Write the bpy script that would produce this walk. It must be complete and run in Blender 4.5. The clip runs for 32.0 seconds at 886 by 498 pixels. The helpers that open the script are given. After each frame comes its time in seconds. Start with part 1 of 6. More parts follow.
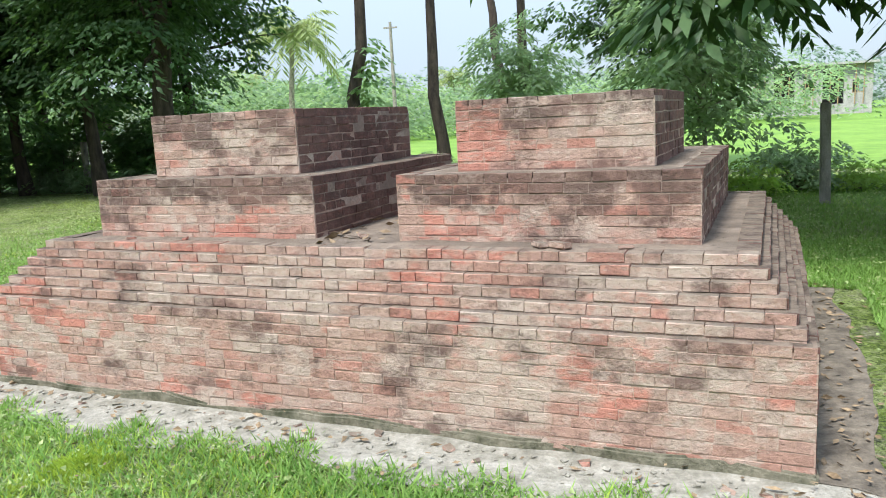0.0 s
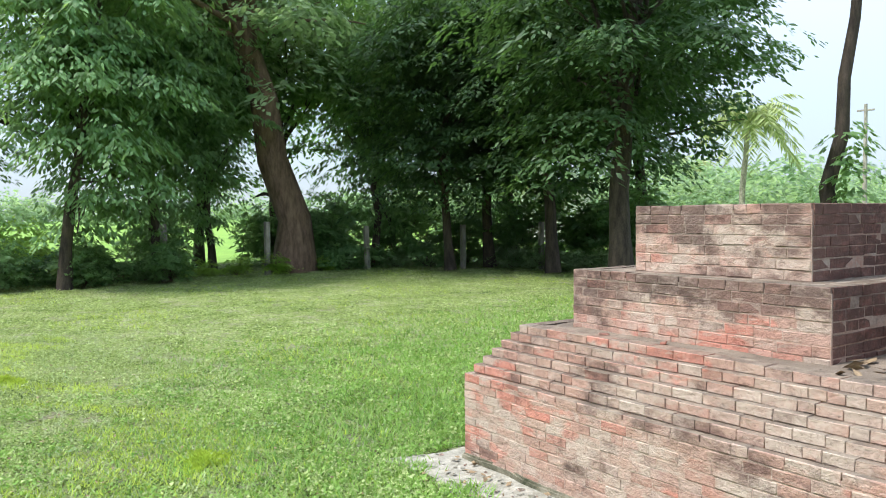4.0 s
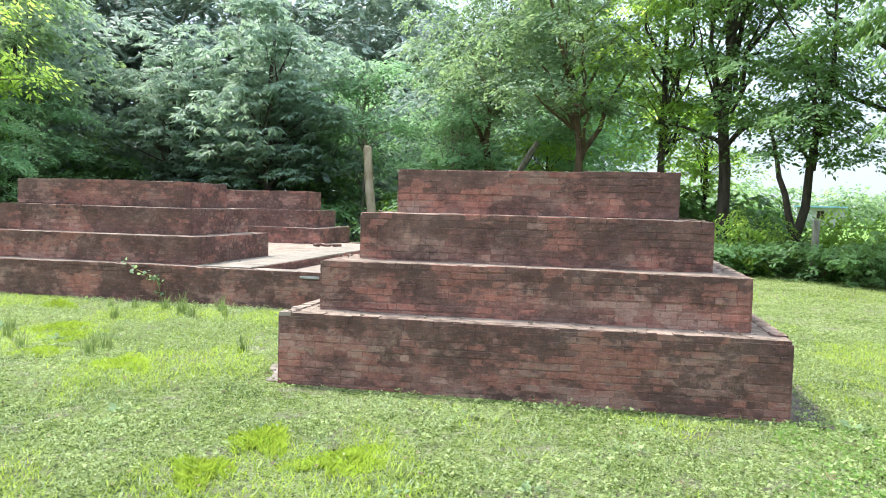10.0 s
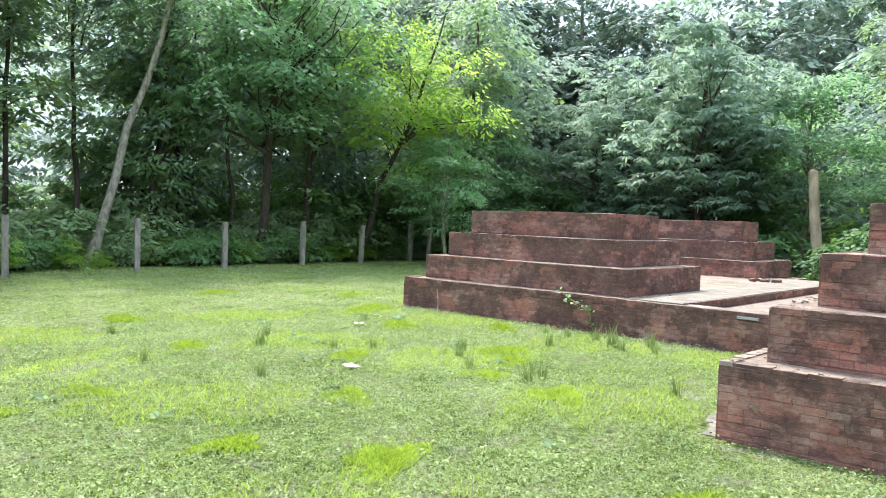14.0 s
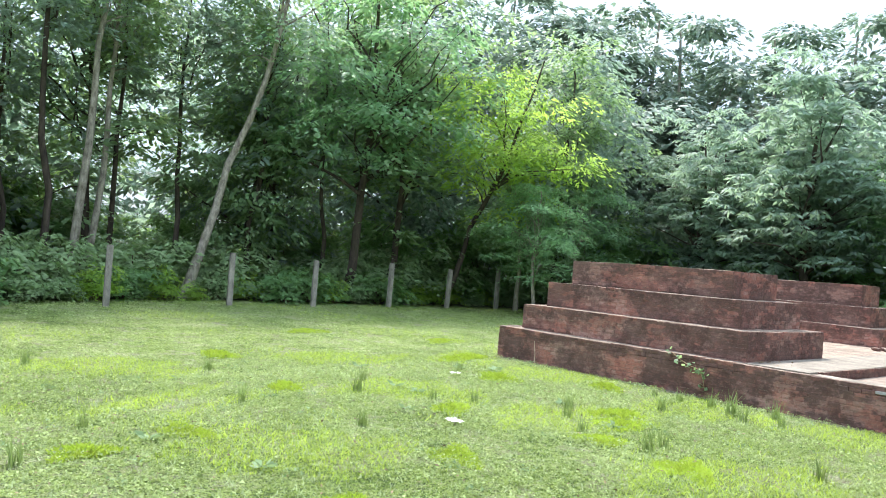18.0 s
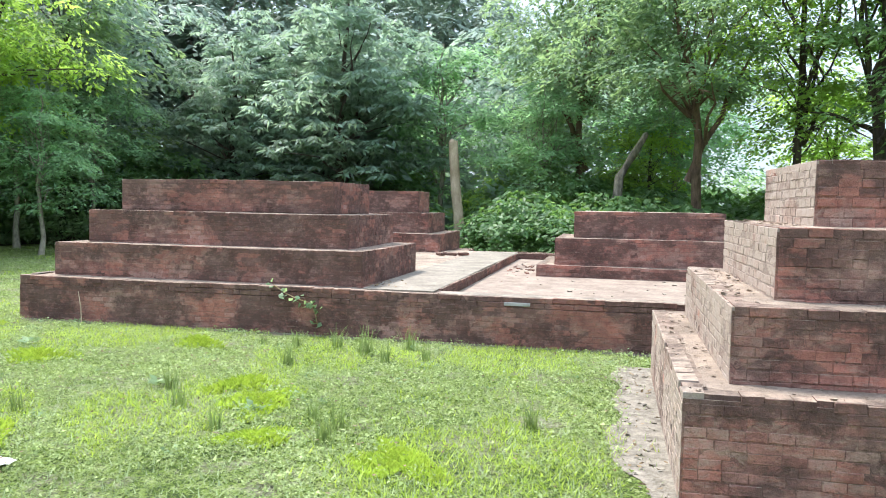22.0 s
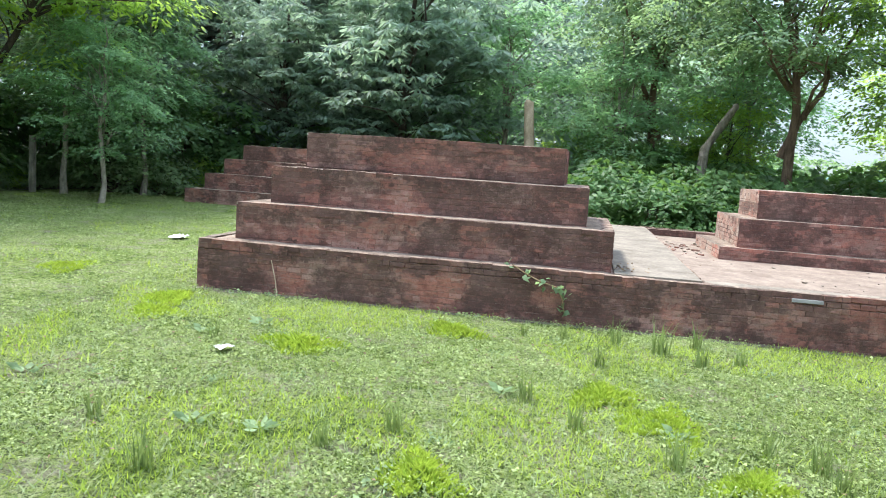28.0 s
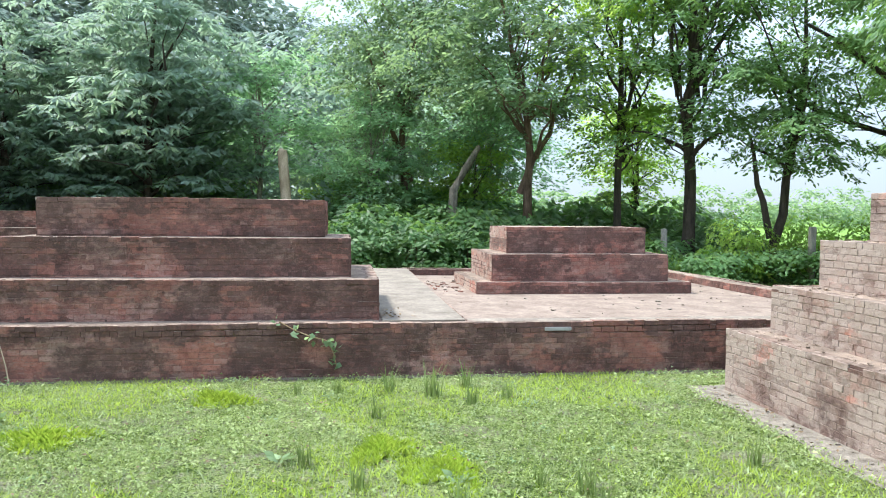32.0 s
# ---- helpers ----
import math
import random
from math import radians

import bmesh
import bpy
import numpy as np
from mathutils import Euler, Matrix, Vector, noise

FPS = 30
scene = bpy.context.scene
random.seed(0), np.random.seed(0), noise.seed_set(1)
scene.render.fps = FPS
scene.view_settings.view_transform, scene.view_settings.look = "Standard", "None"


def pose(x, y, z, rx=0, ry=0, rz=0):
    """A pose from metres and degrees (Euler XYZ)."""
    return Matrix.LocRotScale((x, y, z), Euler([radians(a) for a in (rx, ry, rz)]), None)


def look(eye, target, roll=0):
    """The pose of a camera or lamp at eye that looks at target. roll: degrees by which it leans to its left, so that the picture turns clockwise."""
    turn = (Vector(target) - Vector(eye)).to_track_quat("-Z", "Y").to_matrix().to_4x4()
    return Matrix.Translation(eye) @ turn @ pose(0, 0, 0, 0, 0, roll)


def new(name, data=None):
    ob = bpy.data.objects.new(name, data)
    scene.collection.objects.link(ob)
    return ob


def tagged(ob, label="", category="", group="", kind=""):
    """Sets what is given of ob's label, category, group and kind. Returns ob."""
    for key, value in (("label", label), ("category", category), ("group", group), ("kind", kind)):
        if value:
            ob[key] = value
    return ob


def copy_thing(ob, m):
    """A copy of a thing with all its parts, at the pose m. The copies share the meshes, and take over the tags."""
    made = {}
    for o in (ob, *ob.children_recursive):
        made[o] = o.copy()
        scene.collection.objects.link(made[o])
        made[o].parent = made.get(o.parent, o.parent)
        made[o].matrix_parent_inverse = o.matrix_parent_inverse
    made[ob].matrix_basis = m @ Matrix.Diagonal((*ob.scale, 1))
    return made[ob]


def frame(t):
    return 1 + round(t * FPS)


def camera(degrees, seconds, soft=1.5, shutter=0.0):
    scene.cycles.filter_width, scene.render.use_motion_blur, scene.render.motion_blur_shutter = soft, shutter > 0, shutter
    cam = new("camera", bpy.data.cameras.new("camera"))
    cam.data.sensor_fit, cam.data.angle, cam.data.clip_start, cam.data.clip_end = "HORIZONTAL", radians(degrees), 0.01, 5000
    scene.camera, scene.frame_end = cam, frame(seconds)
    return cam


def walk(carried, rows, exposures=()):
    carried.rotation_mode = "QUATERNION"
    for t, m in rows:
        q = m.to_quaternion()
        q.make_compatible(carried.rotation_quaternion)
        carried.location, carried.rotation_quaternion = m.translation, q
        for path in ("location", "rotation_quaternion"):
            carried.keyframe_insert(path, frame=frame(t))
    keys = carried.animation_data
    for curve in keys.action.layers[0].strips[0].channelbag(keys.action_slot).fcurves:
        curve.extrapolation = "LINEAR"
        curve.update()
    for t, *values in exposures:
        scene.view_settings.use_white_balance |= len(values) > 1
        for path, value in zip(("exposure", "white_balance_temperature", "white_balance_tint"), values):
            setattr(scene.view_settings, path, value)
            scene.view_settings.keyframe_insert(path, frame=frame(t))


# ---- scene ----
cam = camera(60.2, 32.0, soft=1.0)
PATH = [
    (0, (-0.027, -0.508, 1.470), (-0.457, 1.417, 1.134), -2.97),
    (0.5, (-0.025, -0.515, 1.460), (-0.412, 1.414, 1.103), -3.20),
    (1, (-0.032, -0.515, 1.456), (-0.354, 1.424, 1.083), -3.08),
    (1.5, (-0.048, -0.506, 1.457), (-0.390, 1.428, 1.076), -2.85),
    (2, (-0.074, -0.502, 1.457), (-0.468, 1.419, 1.067), -2.76),
    (2.5, (-0.113, -0.459, 1.464), (-0.632, 1.431, 1.070), -1.94),
    (3, (-0.209, -0.359, 1.492), (-1.065, 1.414, 1.139), -0.33),
    (3.5, (-0.335, -0.259, 1.520), (-1.510, 1.348, 1.336), -0.31),
    (5.5, (-1.188, 0.038, 1.531), (-2.991, 0.904, 1.506), 0.58),
    (6, (-1.291, -0.053, 1.563), (-3.218, 0.482, 1.530), 1.63),
    (6.5, (-1.365, -0.126, 1.501), (-3.337, 0.207, 1.455), 2.34),
    (7, (-1.362, -0.199, 1.461), (-3.354, -0.035, 1.388), 1.91),
    (7.5, (-1.341, -0.270, 1.418), (-3.339, -0.231, 1.340), 1.61),
    (8, (-1.333, -0.336, 1.424), (-3.331, -0.338, 1.334), 1.38),
    (8.5, (-1.377, -0.393, 1.429), (-3.371, -0.515, 1.337), 1.56),
    (9, (-1.522, -0.412, 1.435), (-3.503, -0.674, 1.350), 1.70),
    (9.5, (-1.637, -0.437, 1.432), (-3.606, -0.774, 1.343), 1.12),
    (10, (-1.726, -0.510, 1.420), (-3.683, -0.912, 1.311), 1.55),
    (10.5, (-1.823, -0.642, 1.432), (-3.754, -1.150, 1.322), 1.72),
    (11, (-1.877, -0.715, 1.432), (-3.782, -1.315, 1.329), 1.69),
    (11.5, (-1.948, -0.742, 1.442), (-3.798, -1.495, 1.345), 1.90),
    (12, (-1.992, -0.719, 1.461), (-3.811, -1.547, 1.401), 2.13),
    (12.5, (-2.006, -0.717, 1.468), (-3.832, -1.532, 1.432), 2.33),
    (13, (-1.964, -0.750, 1.474), (-3.726, -1.695, 1.416), 2.23),
    (13.5, (-1.957, -0.755, 1.486), (-3.578, -1.924, 1.414), 1.90),
    (14, (-1.944, -0.739, 1.503), (-3.413, -2.094, 1.429), 1.93),
    (14.5, (-1.903, -0.719, 1.520), (-3.112, -2.310, 1.439), 2.18),
    (15, (-1.844, -0.696, 1.539), (-2.664, -2.518, 1.454), 2.70),
    (15.5, (-1.773, -0.699, 1.523), (-2.264, -2.636, 1.437), 3.59),
    (17.5, (-1.870, -1.046, 1.525), (-2.990, -2.703, 1.549), 4.99),
    (18, (-1.991, -1.264, 1.500), (-3.311, -2.767, 1.534), 4.53),
    (18.5, (-2.097, -1.428, 1.474), (-3.525, -2.828, 1.434), 3.30),
    (19, (-2.230, -1.650, 1.452), (-3.801, -2.885, 1.382), 4.20),
    (19.5, (-2.512, -1.857, 1.469), (-4.238, -2.867, 1.443), 4.44),
    (20, (-2.831, -2.070, 1.435), (-4.653, -2.893, 1.400), 3.95),
    (20.5, (-3.070, -2.288, 1.449), (-4.955, -2.951, 1.374), 3.44),
    (21, (-3.212, -2.599, 1.446), (-5.137, -3.126, 1.313), 3.71),
    (21.5, (-3.371, -2.944, 1.465), (-5.344, -3.254, 1.343), 3.11),
    (22, (-3.500, -3.308, 1.452), (-5.448, -3.746, 1.335), 1.06),
    (22.5, (-3.500, -3.618, 1.431), (-5.451, -4.036, 1.298), 3.37),
    (23, (-3.506, -3.957, 1.448), (-5.451, -4.369, 1.234), 3.27),
    (23.5, (-3.670, -4.287, 1.438), (-5.610, -4.710, 1.195), 2.85),
    (24, (-3.866, -4.598, 1.471), (-5.824, -4.983, 1.334), 1.90),
    (24.5, (-3.959, -4.965, 1.459), (-5.938, -5.227, 1.336), 2.61),
    (26.5, (-4.322, -6.131, 1.565), (-6.317, -6.105, 1.414), 3.43),
    (27, (-4.228, -6.236, 1.524), (-6.219, -6.264, 1.342), 4.13),
    (27.5, (-4.087, -6.269, 1.488), (-6.074, -6.371, 1.282), 4.83),
    (28, (-3.941, -6.324, 1.463), (-5.897, -6.676, 1.239), 3.92),
    (28.5, (-4.018, -6.396, 1.488), (-5.987, -6.674, 1.282), 3.53),
    (29, (-4.044, -6.422, 1.509), (-6.030, -6.588, 1.351), 0.49),
    (29.5, (-4.040, -6.414, 1.525), (-6.033, -6.542, 1.407), -0.72),
    (30, (-4.045, -6.400, 1.540), (-6.039, -6.515, 1.453), 0.39),
    (30.5, (-4.039, -6.394, 1.541), (-6.036, -6.472, 1.459), 0.42),
    (31, (-4.030, -6.383, 1.539), (-6.027, -6.392, 1.443), 0.14),
    (31.5, (-4.011, -6.376, 1.539), (-6.008, -6.320, 1.455), 0.32),
    (32, (-4.001, -6.341, 1.541), (-5.983, -6.087, 1.454), 0.50),
]
EXPOSURES = [(0, 1.8, 6400, 10), (3, 1.78, 6450, 10), (5.5, 2.22, 6600, 10), (8, 2.22, 6650, 10), (12, 2.22, 6350, 10), (15, 2.22, 6450, 10), (20, 2.2, 6450, 10), (24, 2.17, 6350, 10), (28, 2.07, 6350, 10), (32, 2.03, 6250, 10)]
walk(cam, [(t, look(eye, target, roll)) for t, eye, target, roll in PATH], EXPOSURES)

# ---- daylight: sun behind thin bright cloud, high over the forest ----
SUN_EL, SUN_AZ = 59.0, (-0.45, -0.89)
world = bpy.data.worlds.new("sky")
scene.world = world
world.use_nodes = True
wn = world.node_tree.nodes
sky = wn.new("ShaderNodeTexSky")
sky.sky_type = "NISHITA"
sky.sun_disc = False
sky.sun_elevation = radians(SUN_EL)
sky.sun_rotation = math.atan2(SUN_AZ[0], SUN_AZ[1])
sky.air_density, sky.dust_density, sky.ozone_density = 1.0, 0.6, 1.0
wn["Background"].inputs["Strength"].default_value = 0.12
veil = wn.new("ShaderNodeMix")
veil.data_type = "RGBA"
veil.inputs[0].default_value = 0.92
height = wn.new("ShaderNodeSeparateXYZ")
cloud = wn.new("ShaderNodeValToRGB")
cloud.color_ramp.elements[0].position, cloud.color_ramp.elements[0].color = 0.02, (1.28, 1.52, 1.8, 1)
cloud.color_ramp.elements[1].position, cloud.color_ramp.elements[1].color = 0.95, (4.5, 5.3, 6.75, 1)
world.node_tree.links.new(wn.new("ShaderNodeTexCoord").outputs["Generated"], height.inputs[0])
world.node_tree.links.new(height.outputs["Z"], cloud.inputs[0])
world.node_tree.links.new(cloud.outputs[0], veil.inputs[7])
world.node_tree.links.new(sky.outputs["Color"], veil.inputs[6])
world.node_tree.links.new(veil.outputs[2], wn["Background"].inputs["Color"])
sun_data = bpy.data.lights.new("sun", "SUN")
sun_data.energy, sun_data.angle, sun_data.color = 2.0, radians(10.0), (1.0, 0.96, 0.91)
sun = new("sun", sun_data)
sun_h = math.cos(radians(SUN_EL)) / math.hypot(*SUN_AZ)
sun.matrix_world = look((SUN_AZ[0] * sun_h * 60, SUN_AZ[1] * sun_h * 60, math.sin(radians(SUN_EL)) * 60), (0, 0, 0))
scene.view_settings.exposure = 0.0


# ---- materials ----
class Nodes:
    """Short hand for building one node material."""

    def __init__(self, name):
        self.mat = bpy.data.materials.new(name)
        self.mat.use_nodes = True
        self.tree = self.mat.node_tree
        self.tree.nodes.clear()
        self.out = self.tree.nodes.new("ShaderNodeOutputMaterial")

    def node(self, kind, **sockets):
        n = self.tree.nodes.new(kind)
        for key, value in sockets.items():
            self.put(n.inputs[key.replace("_", " ")], value)
        return n

    def put(self, socket, value):
        if isinstance(value, bpy.types.NodeSocket):
            self.tree.links.new(value, socket)
        elif isinstance(value, tuple) and len(value) == 3 and len(socket.default_value) == 4:
            socket.default_value = (*value, 1)
        else:
            socket.default_value = value

    def place(self):
        return self.node("ShaderNodeNewGeometry").outputs["Position"]

    def island(self):
        return self.node("ShaderNodeNewGeometry").outputs["Random Per Island"]

    def lot(self):
        return self.node("ShaderNodeObjectInfo").outputs["Random"]

    def noise(self, scale, detail=4.0, rough=0.55, stretch=(1, 1, 1), where=None, shift=0.0):
        m = self.node("ShaderNodeMapping", Vector=where or self.place())
        m.inputs["Scale"].default_value = stretch
        m.inputs["Location"].default_value = (shift, shift * 0.7, shift * 1.3)
        n = self.node("ShaderNodeTexNoise", Vector=m.outputs["Vector"], Scale=scale, Detail=detail, Roughness=rough)
        return n.outputs["Fac"]

    def ramp(self, fac, *stops):
        n = self.node("ShaderNodeValToRGB", Fac=fac)
        e = n.color_ramp.elements
        while len(e) < len(stops):
            e.new(0.5)
        for item, (at, colour) in zip(e, stops):
            item.position = at
            item.color = (*colour, 1) if isinstance(colour, tuple) else (colour, colour, colour, 1)
        return n.outputs["Color"]

    def mix(self, fac, a, b, kind="MIX"):
        n = self.tree.nodes.new("ShaderNodeMix")
        n.data_type, n.blend_type = "RGBA", kind
        self.put(n.inputs[0], fac), self.put(n.inputs[6], a), self.put(n.inputs[7], b)
        return n.outputs[2]

    def math(self, kind, a, b=0.0):
        n = self.tree.nodes.new("ShaderNodeMath")
        n.operation = kind
        self.put(n.inputs[0], a), self.put(n.inputs[1], b)
        return n.outputs[0]

    def surface(self, colour, rough=0.85, bump=None, strength=0.4, distance=0.01, metal=0.0):
        p = self.node("ShaderNodeBsdfPrincipled", Base_Color=colour, Roughness=rough, Metallic=metal)
        p.inputs["Specular IOR Level"].default_value = 0.3
        if bump is not None:
            b = self.node("ShaderNodeBump", Height=bump, Strength=strength, Distance=distance)
            self.tree.links.new(b.outputs["Normal"], p.inputs["Normal"])
        self.tree.links.new(p.outputs[0], self.out.inputs["Surface"])
        return self.mat


def brick_material(name, tones, lime, bloom, algae, raw, lot_kind, joint=False, spread=0.11, dust=(0.3, 0.24, 0.18), tier=None, blotch=0.95, wear=1.0):
    """Weathered brick. tones: five brick colours; lime: share of pale bloom, bloom: its colour, algae: share of black growth, raw: share of freshly spalled red, each decided partly brick by brick; dust: what lies on ledges; tier: height of the lowest ledge and of one step, black growth hangs down from the rims."""
    n = Nodes(name)
    if joint:
        lot = n.noise(5, 3, 0.6, shift=1.0)
    else:
        lot = n.lot() if lot_kind == "object" else n.island()
    base = n.ramp(lot, *[(p, t) for p, t in zip((0.0, 0.28, 0.5, 0.74, 1.0), tones)])
    grain = n.noise(70, 5, 0.7)
    mottle = n.noise(12, 6, 0.7, shift=4.4)
    base = n.mix(0.55, base, n.ramp(mottle, (0.34, 0.45), (0.5, 0.9), (0.62, 1.0)), "MULTIPLY")
    base = n.mix(0.28, base, n.ramp(grain, (0.25, 0.15), (0.75, 0.85)), "OVERLAY")

    def own(k, by):
        return n.math("MULTIPLY", n.math("SUBTRACT", n.math("FRACT", n.math("MULTIPLY", lot, k)), 0.5), by)
    # spalled bricks in short runs along the courses
    spall = n.ramp(n.math("ADD", n.noise(1.5, 4, 0.6, (1, 1, 1.7), shift=31.0), own(23.7, spread)), (0.72 - raw * 0.3, 0.0), (0.75 - raw * 0.3, 1.0))
    base = n.mix(n.math("MULTIPLY", spall, 0.8), base, n.ramp(mottle, (0.35, (0.33, 0.125, 0.092)), (0.6, (0.5, 0.21, 0.155))))
    # lime bloom and smeared mortar
    patch = n.math("ADD", n.noise(1.3, 5, 0.62, (1, 1, 1.6), shift=3.1), own(7.31, spread))
    pale = n.math("MULTIPLY", n.ramp(patch, (0.66 - lime * 0.42, 0.0), (0.74 - lime * 0.42, 1.0)), n.ramp(n.noise(14, 6, 0.75, (1, 1, 1.6), shift=7), (0.34, 0.25), (0.56, 1.0)))
    base = n.mix(n.math("MULTIPLY", pale, 0.85), base, bloom)
    smear = n.ramp(n.noise(7, 6, 0.78, (1, 1, 4.5), shift=47.0), (0.6 - 0.07 * wear, 0.0), (0.64 - 0.055 * wear, 1.0))
    base = n.mix(n.math("MULTIPLY", smear, 0.35 + 0.2 * wear), base, tuple(v * 0.92 for v in bloom))
    # black growth: broad patches with frayed edges, hanging from the rims in runs
    place = n.node("ShaderNodeSeparateXYZ", Vector=n.place()).outputs["Z"]
    field = n.math("SUBTRACT", n.noise(blotch, 7, 0.68, (1.1, 1.1, 1.5), shift=11.3), own(7.31, spread * 0.45))
    if tier:
        rise = n.math("SUBTRACT", place, tier[0])
        above = n.math("GREATER_THAN", rise, 0.0)
        within = n.math("MULTIPLY", n.math("SUBTRACT", 1.0, n.math("FRACT", n.math("DIVIDE", rise, tier[1]))), tier[1])
        below = n.math("ADD", n.math("MULTIPLY", above, within), n.math("MULTIPLY", n.math("SUBTRACT", 1.0, above), n.math("SUBTRACT", 0.0, rise)))
        runs = n.math("MULTIPLY", n.noise(3.2, 5, 0.65, (1.4, 1.4, 0.25), shift=21.0), 0.42)
        band = n.ramp(n.math("SUBTRACT", below, n.math("SUBTRACT", runs, 0.13)), (0.0, 1.0), (0.13, 0.0))
        field = n.math("ADD", field, n.math("MULTIPLY", band, 0.16))
    fine = n.noise(13, 6, 0.75, (1, 1, 1.5), shift=5.0)
    growth = n.math("MULTIPLY", n.ramp(field, (0.62 - algae * 0.3, 0.0), (0.72 - algae * 0.3, 1.0)), n.ramp(fine, (0.32, 0.45), (0.52, 1.0)))
    growth = n.math("MULTIPLY", growth, n.math("SUBTRACT", 1.0, n.math("MULTIPLY", spall, 0.45)))
    base = n.mix(n.math("MULTIPLY", growth, 0.86), base, n.ramp(n.noise(3, 3, 0.5, shift=2.2), (0.4, (0.07, 0.042, 0.036)), (0.65, (0.15, 0.09, 0.074))))
    # pits and crumbled arrises
    pit = n.ramp(n.noise(30, 5, 0.8, (1, 1, 1.8), shift=67.0), (0.6 - 0.04 * wear, 0.0), (0.66 - 0.03 * wear, 1.0))
    base = n.mix(n.math("MULTIPLY", pit, 0.2 + 0.35 * wear), base, (0.1, 0.065, 0.05))
    # dust and lichen on the ledges
    up = n.node("ShaderNodeSeparateXYZ", Vector=n.node("ShaderNodeNewGeometry").outputs["Normal"]).outputs["Z"]
    flat = n.ramp(up, (0.72, 0.0), (0.95, 1.0))
    base = n.mix(n.math("MULTIPLY", flat, 0.8), base, n.ramp(n.noise(8, 6, 0.75, shift=53.0), (0.4, tuple(v * 0.25 for v in dust)), (0.5, tuple(v * 0.6 for v in dust)), (0.64, tuple(v * 0.95 for v in dust))))
    if joint:
        base = n.mix(0.32, base, (0.08, 0.055, 0.045) if wear > 0.9 else bloom)
    return n.surface(base, 0.92, n.math("ADD", n.math("MULTIPLY", grain, 0.5), mottle), 0.4 + 0.4 * wear, 0.012 + 0.01 * wear)


def mortar_material(name, tone):
    n = Nodes(name)
    c = n.ramp(n.noise(7, 6, 0.65), (0.3, tuple(v * 0.5 for v in tone)), (0.7, tone))
    c = n.mix(n.ramp(n.noise(1.6, 5, 0.65, shift=4), (0.42, 0.0), (0.62, 0.75)), c, tuple(v * 0.4 for v in tone))
    c = n.mix(n.ramp(n.noise(30, 4, 0.7, shift=1), (0.58, 0.0), (0.68, 0.8)), c, (0.06, 0.05, 0.04))
    return n.surface(c, 0.95, n.noise(40, 5, 0.75), 0.9, 0.02)


def ground_material():
    n = Nodes("lawn_soil")
    patch = n.math("MULTIPLY", n.math("SUBTRACT", n.noise(1.3, 6, 0.7, shift=2), 0.5), 0.55)
    mid = n.math("ADD", n.noise(11, 8, 0.85), patch)
    c = n.ramp(mid, (0.34, (0.035, 0.075, 0.012)), (0.44, (0.17, 0.26, 0.03)), (0.53, (0.32, 0.41, 0.12)), (0.66, (0.48, 0.49, 0.28)))
    c = n.mix(n.ramp(n.noise(52, 5, 0.85, shift=9), (0.5, 0.0), (0.56, 0.9)), c, (0.03, 0.05, 0.012))
    bare = n.math("MULTIPLY", n.ramp(n.noise(2.2, 7, 0.78, shift=6), (0.52, 0.0), (0.62, 1.0)), 0.75)
    c = n.mix(bare, c, n.ramp(n.noise(28, 5, 0.8, shift=3), (0.4, (0.12, 0.1, 0.065)), (0.6, (0.42, 0.39, 0.29))))
    return n.surface(c, 0.95, n.noise(42, 6, 0.8), 1.0, 0.06)


def plain_material(name, a, b, scale, rough=0.85, bump=0.5, distance=0.01, metal=0.0, stretch=(1, 1, 1), shift=0.0):
    n = Nodes(name)
    c = n.ramp(n.noise(scale, 6, 0.65, stretch, shift=shift), (0.3, a), (0.7, b))
    c = n.mix(0.3, c, n.ramp(n.noise(scale * 7, 4, 0.6), (0.3, 0.2), (0.7, 0.85)), "OVERLAY")
    return n.surface(c, rough, n.noise(scale * 5, 5, 0.65, stretch), bump, distance, metal)


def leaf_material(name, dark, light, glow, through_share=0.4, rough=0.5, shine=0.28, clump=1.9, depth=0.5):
    """Leaves: each leaf of a crown takes its own tone, whole clumps are darkened to stand for shade inside the crown,
    and light passes through the blade.
    """
    n = Nodes(name)
    c = n.ramp(n.island(), (0.0, dark), (0.55, tuple((p + q) / 2 for p, q in zip(dark, light))), (1.0, light))
    c = n.mix(n.math("MULTIPLY", n.lot(), 0.2), c, tuple(v * 0.6 for v in dark))
    c = n.mix(n.ramp(n.noise(0.7, 3, 0.6), (0.42, 0.0), (0.7, 0.55)), c, light)
    # noise by clumps multiplies the colour down: painted shade between the sprays
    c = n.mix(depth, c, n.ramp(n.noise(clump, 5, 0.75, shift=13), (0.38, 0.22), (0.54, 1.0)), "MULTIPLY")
    p = n.node("ShaderNodeBsdfPrincipled", Base_Color=c, Roughness=rough)
    p.inputs["Specular IOR Level"].default_value = shine
    tr = n.node("ShaderNodeBsdfTranslucent", Color=n.mix(0.5, c, glow))
    m = n.node("ShaderNodeMixShader", Fac=through_share)
    n.tree.links.new(p.outputs[0], m.inputs[1])
    n.tree.links.new(tr.outputs[0], m.inputs[2])
    n.tree.links.new(m.outputs[0], n.out.inputs["Surface"])
    return n.mat


